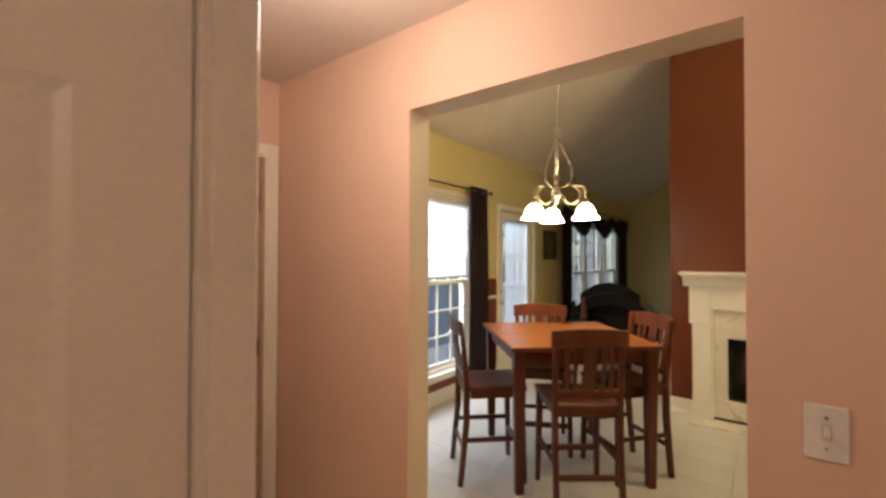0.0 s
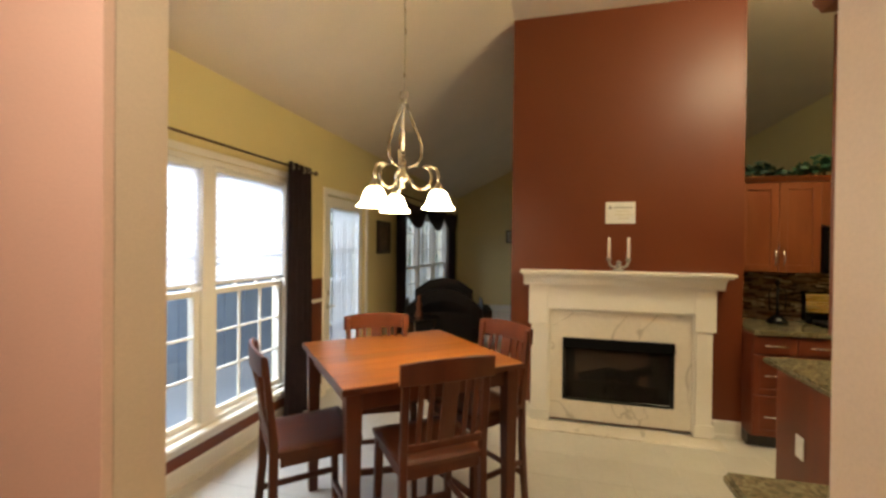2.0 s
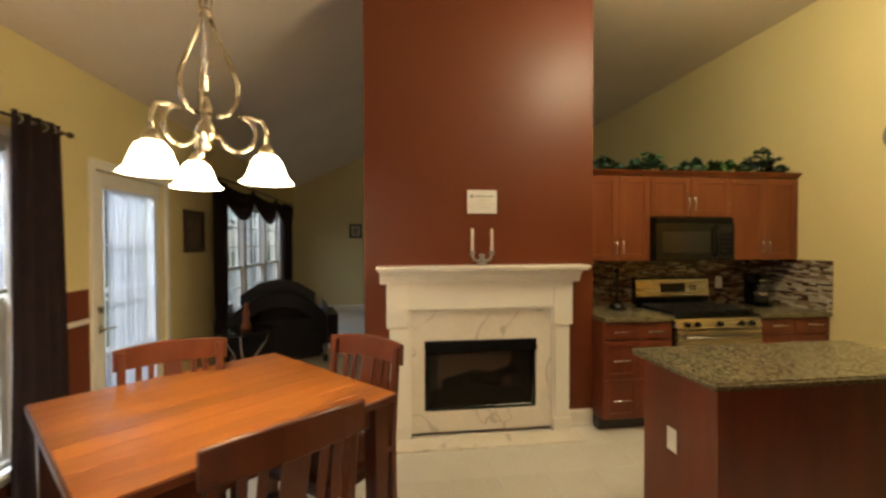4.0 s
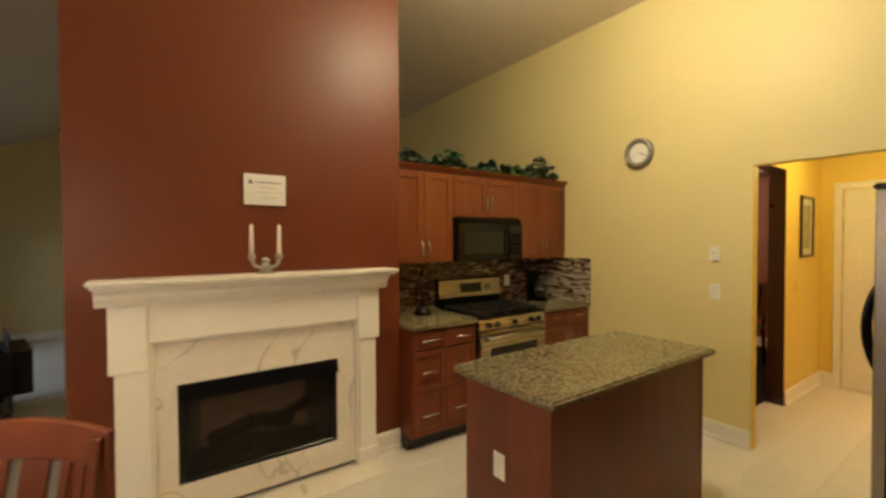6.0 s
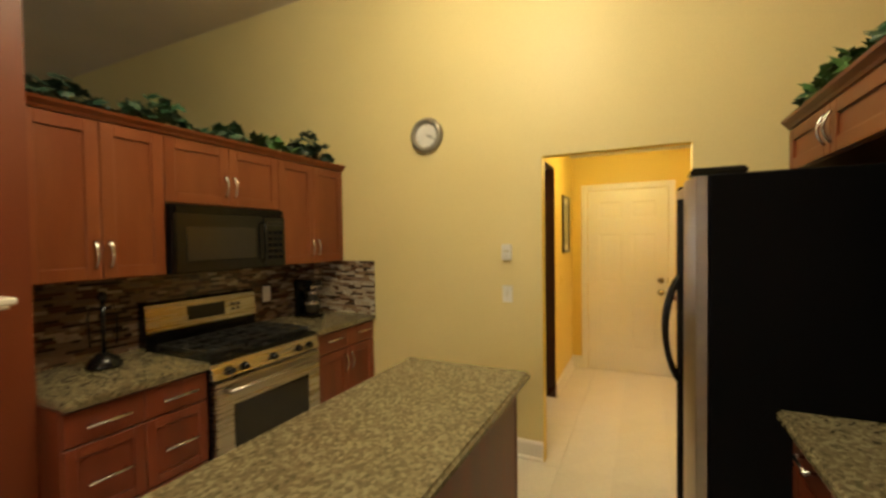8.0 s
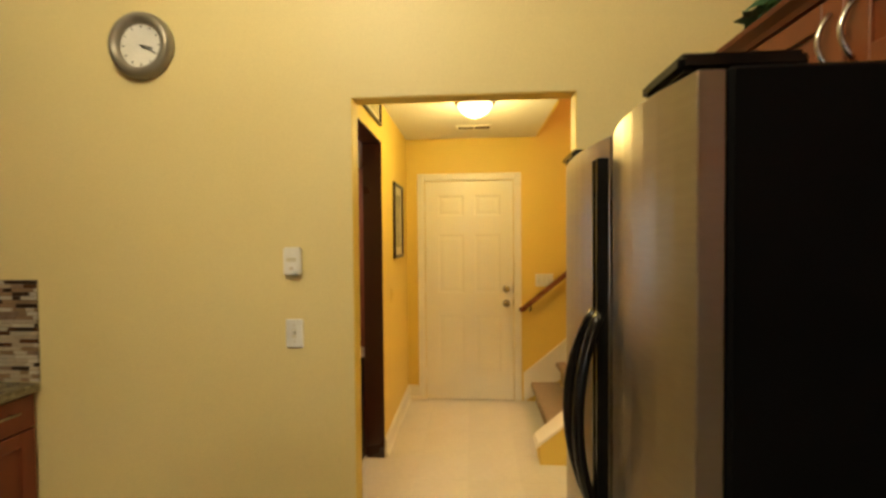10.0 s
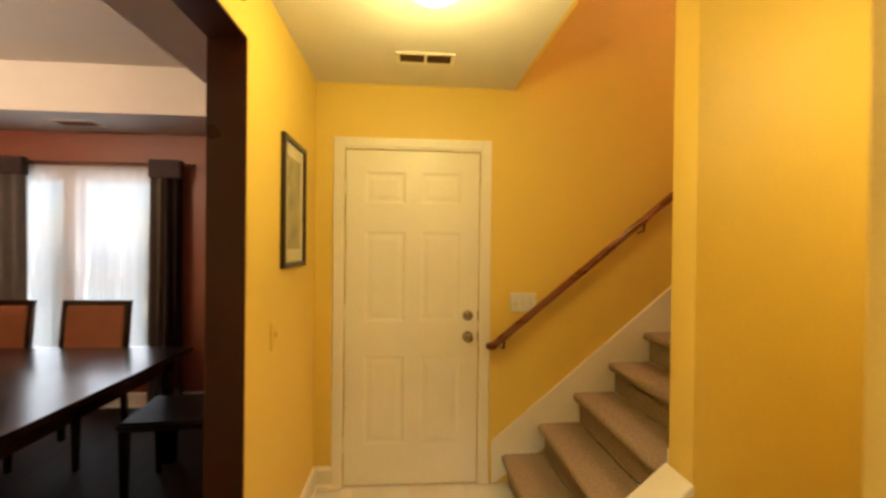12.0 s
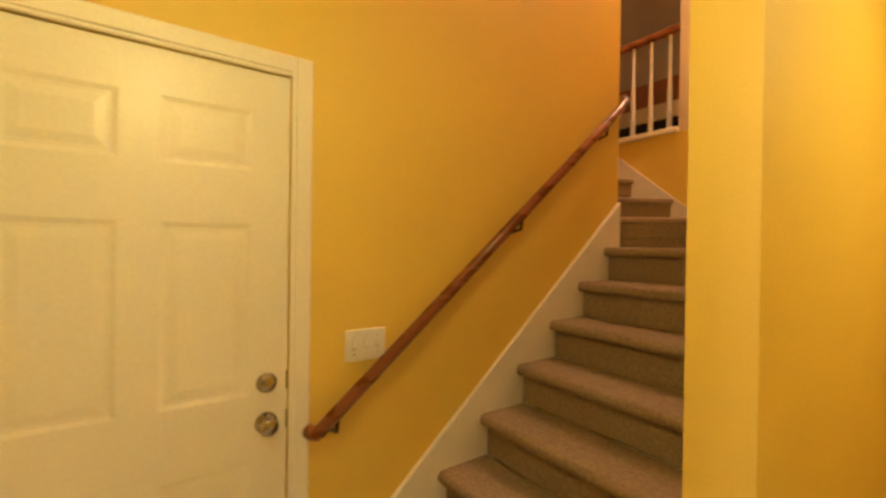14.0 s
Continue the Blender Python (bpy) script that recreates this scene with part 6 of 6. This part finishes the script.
def ivy(cx_, cy_, z, rx, ry, h, n, mat, seed, label):
    rnd = random.Random(seed)
    t = thing("ivy_plant", label, "plant", (cx_, cy_, z), "ivy on the cabinets")
    leaf = [(0, 0), (0.30, -0.12), (0.52, 0.10), (0.36, 0.32), (0.44, 0.62), (0.18, 0.62), (0, 1.0), (-0.18, 0.62), (-0.44, 0.62), (-0.36, 0.32), (-0.52, 0.10), (-0.30, -0.12)]
    bm = bmesh.new()
    for _ in range(n):
        u, v = rnd.uniform(-1, 1), rnd.uniform(-1, 1)
        hz = h * max(0.05, (1 - u * u) * (1 - 0.5 * v * v)) * rnd.uniform(0.25, 1)
        m = Matrix.Translation((cx_ + rx * u, cy_ + ry * v, z + 0.015 + hz)) @ Euler((rnd.uniform(-1.0, 0.9), rnd.uniform(-0.8, 0.8), rnd.uniform(0, 6.28))).to_matrix().to_4x4() @ Matrix.Scale(rnd.uniform(0.05, 0.085), 4)
        c0 = bm.verts.new(m @ Vector((0, 0.35, 0.10)))
        vs = [bm.verts.new(m @ Vector((x, y, -0.06 * abs(x) * 4))) for x, y in leaf]
        for a, b in zip(vs, vs[1:] + vs[:1]):
            bm.faces.new((c0, a, b))
    for v in bm.verts:
        v.co.z = max(v.co.z, z + 0.004)
    part("foliage", bm, mat, t)
    sb = bmesh.new()
    for k in range(9):
        a = rnd.uniform(0, 6.28)
        ex, ey = rx * 0.9 * math.cos(a), ry * 0.9 * math.sin(a)
        add_tube(sb, [(cx_, cy_, z + 0.002), (cx_ + ex * 0.5, cy_ + ey * 0.5, z + h * 0.7), (cx_ + ex, cy_ + ey, z + h * 0.25)], [0.004, 0.003, 0.0015], 5)
    part("stem", sb, M_LEAF[2], t)
    return t


ZT = 2.130
for _i, (a, b, h_, n_, mi) in enumerate(((1.27, 1.58, 0.13, 60, 2), (1.66, 2.06, 0.17, 80, 0), (2.12, 2.40, 0.11, 55, 0), (2.40, 2.72, 0.13, 60, 1), (2.76, 3.17, 0.24, 95, 2))):
    ivy((a + b) / 2, 4.80, ZT, (b - a) / 2, 0.09, h_, n_, M_LEAF[mi], 20 + _i, ("deep green trailing ivy on the cabinet top", "bright green trailing ivy on the cabinet top", "dark blue-green ivy clump on the cabinet top")[mi])
for _i, (a, b, h_, n_, mi) in enumerate(((2.86, 3.20, 0.16, 70, 0), (2.36, 2.90, 0.20, 90, 1), (1.7, 2.3, 0.18, 90, 0))):
    b, h_ = min(b, 2.88), h_ * 0.7
    ivy((a + b) / 2, 1.68, ZT - 0.045, (b - a) / 2, 0.10, h_, n_, M_LEAF[mi], 40 + _i, "green trailing ivy on the south cabinets")

# lamps
il = thing("ceiling_light", "white flush ceiling light over the island", "ceiling light", (1.62, 3.2, ZF))
part("pan", lathe([(0.17, 3.565), (0.18, 3.58), (0.18, 3.599)], 1.62, 3.2, 28), M_NICKEL, il)
part("diffuser", lathe([(0.03, 3.50), (0.10, 3.512), (0.155, 3.54), (0.168, 3.564)], 1.62, 3.2, 28), M_DOME, il)
hl = thing("ceiling_light", "nickel flush dome light in the stair hall", "ceiling light", (4.44, 2.555, 2.43))
part("pan", lathe([(0.118, 2.385), (0.130, 2.393), (0.134, 2.408), (0.122, 2.429)], 4.44, 2.555, 32), M_NICKEL, hl)
part("dome", lathe([(0.016, 2.308), (0.055, 2.318), (0.092, 2.342), (0.112, 2.372), (0.116, 2.387)], 4.44, 2.555, 32), M_DOME, hl)
part("finial", lathe([(0.004, 2.292), (0.011, 2.298), (0.008, 2.310)], 4.44, 2.555, 12), M_NICKEL, hl)
# the second dome is added, only to carry the fill at the hall's end
for _x, _y in ((-0.74, 0.66), (1.0, -0.75)):
    el = thing("ceiling_light", "unseen flush dome light in the entry hall", "ceiling light", (_x, _y, 2.36), "entry hall lights")
    part("pan", lathe([(0.150, 2.32), (0.165, 2.33), (0.165, 2.359)], _x, _y, 28), M_BRONZE, el)
    part("dome", lathe([(0.02, 2.235), (0.10, 2.26), (0.145, 2.321)], _x, _y, 28), M_DOME, el)
vt = thing("ceiling_vent", "brown slatted ceiling air vent with a pale frame", "vent", (5.15, 2.56, 2.43))
part("frame", boxes([(5.09, 5.21, 2.41, 2.43, 2.420, 2.4295), (5.09, 5.21, 2.69, 2.71, 2.420, 2.4295), (5.09, 5.105, 2.43, 2.69, 2.420, 2.4295), (5.195, 5.21, 2.43, 2.69, 2.420, 2.4295), (5.105, 5.195, 2.553, 2.567, 2.420, 2.4295)], 0.002), M_TRIM, vt)
part("backing", box(5.104, 5.196, 2.43, 2.69, 2.4265, 2.4295), M_IRON, vt)
for _k in range(6):
    part("slat", box(5.110 + 0.0145 * _k, 5.116 + 0.0145 * _k, 2.43, 2.69, 2.421, 2.4268), M_BRONZE, vt)

al = thing("ceiling_light", "flush dome light at the hall's south end", "ceiling light", (3.72, 0.95, 2.43))
part("pan", lathe([(0.150, 2.375), (0.165, 2.385), (0.165, 2.429)], 3.72, 0.95, 28), M_BRONZE, al)
part("dome", lathe([(0.02, 2.29), (0.10, 2.315), (0.145, 2.376)], 3.72, 0.95, 28), M_DOME, al)
# unseen fixture added to carry the dining room's fill lamp
fl = thing("pendant_light", "unseen bronze pendant added to brighten the dining room ceiling", "pendant light", (4.45, 5.9, 2.78))
part("pan", lathe([(0.02, 2.745), (0.06, 2.755), (0.065, 2.779)], 4.45, 5.9, 20), M_BRONZE, fl)
part("stem", tube([(4.45, 5.9, 2.75), (4.45, 5.9, 2.24)], 0.007, 8), M_BRONZE, fl)
part("bowl", lathe([(0.03, 2.20), (0.09, 2.22), (0.15, 2.27), (0.175, 2.32)], 4.45, 5.9, 24), M_DOME, fl)

# ---- formal dining room ----
fw = window_unit("window_3", "white front window with sheers", 4.87, 6.30, 0.45, 2.07, 2, 1.15, 0.0, 2, 2)[0]
fw.matrix_basis = Matrix.Translation((6.9, 0, 0)) @ Matrix.Rotation(math.pi, 4, "Z") @ Matrix.Translation((0, -11.17, 0)) @ Matrix.Translation(fw.location)
drape("sheer_curtain", M_VOILE, "white sheer over the front window", 4.84, 6.34, 0.40, 2.12, 6.86, 16, 0.004)
dc = drape("curtain", M_DRAPE2, "taupe striped grommet curtain at the front window", 4.60, 4.86, 0.03, 2.17, 6.80, 4, 0.035, flare=1.15, edge_mat=M_DRAPE)
part("top_band", boxes([(6.765, 6.835, 4.595, 4.865, 2.02, 2.175)], 0.01), M_DRAPE, dc)
dc2 = drape("curtain", M_DRAPE2, "taupe striped grommet curtain panel by the far corner", 5.86, 6.34, 0.03, 2.17, 6.80, 5, 0.035, flare=1.1)
part("top_band", boxes([(6.765, 6.835, 5.855, 6.345, 2.02, 2.175)], 0.01), M_DRAPE, dc2)
rd = thing("curtain_rod", "thin dark curtain rod over the front window", "curtain rod", (6.8, 5.5, 2.12))
part("rod", tube([(6.80, 4.52, 2.135), (6.80, 6.6, 2.135)], 0.010, 8), M_BRONZE, rd)
part("finial", tube([(6.80, 4.52, 2.135), (6.80, 4.50, 2.135), (6.80, 4.48, 2.135)], [0.012, 0.02, 0.006], 8), M_BRONZE, rd)
ft = thing("dining_table", "dark polished dining table", "table", (5.2, 4.85, 0))
part("tabletop", box(4.45, 6.0, 4.10, 5.45, 0.715, 0.75, 0.008, 2), M_ESPRESSO, ft)
for _x in (4.55, 5.9):
    for _y in (4.2, 5.35):
        part("leg", taper_leg(_x, _y, 0.006, 0.716, 0.06, 0.085), M_ESPRESSO, ft)
for _y in (4.19, 5.335):
    part("apron", box(4.60, 5.85, _y, _y + 0.025, 0.62, 0.716), M_ESPRESSO, ft)


def formal_chair():
    c = thing("dining_chair", "dark dining chair with russet leather back pad", "chair", group="formal dining chairs")
    part("seat", box(-0.23, 0.23, -0.22, 0.23, 0.43, 0.48, 0.012, 2), M_SOFA, c)
    for s in (-1, 1):
        part("leg", taper_leg(s * 0.20, 0.20, 0, 0.43, 0.03, 0.045), M_ESPRESSO, c)
        part("back_post", prism([(-0.26, 0), (-0.22, 0), (-0.20, 0.46), (-0.26, 1.02), (-0.29, 1.02), (-0.235, 0.46)], "x", s * 0.22 - 0.018, s * 0.22 + 0.018, 0.004), M_ESPRESSO, c)
    part("back_rail", prism([(-0.289, 0.985), (-0.262, 0.985), (-0.265, 1.025), (-0.295, 1.025)], "x", -0.238, 0.238, 0.003), M_ESPRESSO, c)
    part("back_rail", prism([(-0.247, 0.60), (-0.222, 0.60), (-0.226, 0.64), (-0.25, 0.64)], "x", -0.20, 0.20, 0.003), M_ESPRESSO, c)
    part("back_panel", prism([(-0.256, 0.64), (-0.246, 0.64), (-0.286, 0.985), (-0.296, 0.985)], "x", -0.20, 0.20, 0.002), M_ESPRESSO, c)
    part("back_pad", prism([(-0.244, 0.64), (-0.216, 0.64), (-0.252, 0.985), (-0.284, 0.985)], "x", -0.20, 0.20, 0.008), M_LEATHER, c)
    return c


_fc = formal_chair()
_fc.matrix_basis = pose(6.02, 4.93, 0.006, 0, 0, 90)
copy_thing(_fc, pose(6.02, 5.60, 0.006, 0, 0, 90))
copy_thing(_fc, pose(5.60, 3.98, 0.006, 0, 0, 6))

# ---- laid pieces: floor tiles and backsplash strips ----
T = 0.33


def tile_mesh():
    bm = box(-T / 2 + 0.0007, T / 2 - 0.0007, -T / 2 + 0.0007, T / 2 - 0.0007, -0.008, 0.0, 0.0006)
    me = bpy.data.meshes.new("tile")
    bm.to_mesh(me)
    bm.free()
    me.materials.append(M_FLOOR)
    return me


def in_rooms(x, y):
    if -2.5 < x < 3.27 and 1.335 < y < 5.5:
        return not (-0.62 < x < 1.24 and y > 4.75) and not (x > 1.24 and y > 5.0)
    return (3.2 < x < 5.54 and 2.0 < y < 3.19) or (3.4 < x < 4.42 and 0.3 < y <= 2.1) or (-1.2 < x < 0.15 and 1.1 < y <= 1.4)


def near(x, y):
    return (-0.9 < x < 5.54 and 1.9 < y < 4.6) or (x > 3.2)


_floor = bpy.data.objects["floor"]
_tm = tile_mesh()
_far = bmesh.new()
_n = 0
for _i in range(-9, 18):
    for _j in range(-1, 34):
        _x, _y = 0.10 + T * _i, 0.14 + T * _j
        if in_rooms(_x, _y) and near(_x, _y) and _n < 300:
            o = new("tile", _tm)
            o.parent = _floor
            o.location = (_x, _y, 0.0)
            _n += 1
        elif -2.6 < _x < 7.1 and -1.6 < _y < 11:
            add_box(_far, _x - T / 2 + 0.0011, _x + T / 2 - 0.0011, _y - T / 2 + 0.0011, _y + T / 2 - 0.0011, -0.008, 0.0)
_me = bpy.data.meshes.new("far_tiles")
_far.to_mesh(_me)
_far.free()
_me.materials.append(M_FLOOR)
_o = new("far_tiles", _me)
_o.parent = _floor
tagged(_o, kind="stuff")

# mosaic strips
M_STRIP = [material("mosaic_strip", c, r, scale=14, fine=70, bump=0.03, color2=tuple(v * 0.75 for v in c), random_tint=0.15) for c, r in (((0.10, 0.045, 0.022), 0.15), ((0.22, 0.13, 0.075), 0.3), ((0.42, 0.34, 0.24), 0.3), ((0.045, 0.028, 0.020), 0.12), ((0.30, 0.20, 0.12), 0.25), ((0.58, 0.52, 0.42), 0.2))]
M_SPGROUT = material("splash_grout", (0.16, 0.12, 0.085), 0.85, scale=8, fine=100, bump=0.1)
splash = thing("backsplash", "brown and cream glass mosaic strip backsplash", "backsplash", (2.2, YK, 0.916), kind="structure")
part("backing", boxes([(1.242, XC - 0.002, YK - 0.004, YK - 0.0005, 0.916, 1.346), (XC - 0.004, XC - 0.0005, 4.395, YK - 0.004, 0.916, 1.346)]), M_SPGROUT, splash)
_rng = random.Random(7)
_strips = {}
PH = 0.0165


def strip_mesh(L, mi, axis):
    key = (L, mi, axis)
    if key not in _strips:
        bm = box(0, L - 0.002, -0.005, 0.0, 0.0, PH - 0.002, 0.001) if axis == "y" else box(-0.005, 0.0, 0, L - 0.002, 0.0, PH - 0.002, 0.001)
        me = bpy.data.meshes.new("strip")
        bm.to_mesh(me)
        bm.free()
        me.materials.append(M_STRIP[mi])
        _strips[key] = me
    return _strips[key]


_rest = [bmesh.new() for _ in M_STRIP]
_count = 0
for axis, s0, s1 in (("x", 4.395, YK - 0.008), ("y", 1.242, XC - 0.008)):
    for r in range(26):
        z = 0.917 + PH * r
        s = s0 - _rng.uniform(0, 0.05)
        while s < s1 - 0.01:
            L = _rng.choice((0.04, 0.06, 0.08, 0.10))
            mi = _rng.choice((0, 1, 2, 3, 4, 0, 1, 3)) if axis == "y" else _rng.choice((0, 1, 2, 5, 4, 2, 5, 3))
            a, b = max(s, s0), min(s + L, s1)
            if b - a > 0.012:
                whole = a == s and b == s + L
                hidden = axis == "y" and 1.85 < a and b < 2.58 and z < 1.15
                if whole and _count < 300 and (axis == "x" or a > 2.6) and not hidden:
                    o = new("strip", strip_mesh(L, mi, axis))
                    o.parent = splash
                    o.location = Vector((a, YK - 0.0035, z) if axis == "y" else (XC - 0.0035, a, z)) - splash.location
                    _count += 1
                elif not hidden:
                    if axis == "y":
                        add_box(_rest[mi], a, b - 0.002, YK - 0.0085, YK - 0.0035, z, z + PH - 0.002)
                    else:
                        add_box(_rest[mi], XC - 0.0085, XC - 0.0035, a, b - 0.002, z, z + PH - 0.002)
            s += L
for mi, bm in enumerate(_rest):
    if len(bm.verts):
        tagged(part("strips", bm, M_STRIP[mi], splash), kind="stuff")
    else:
        bm.free()
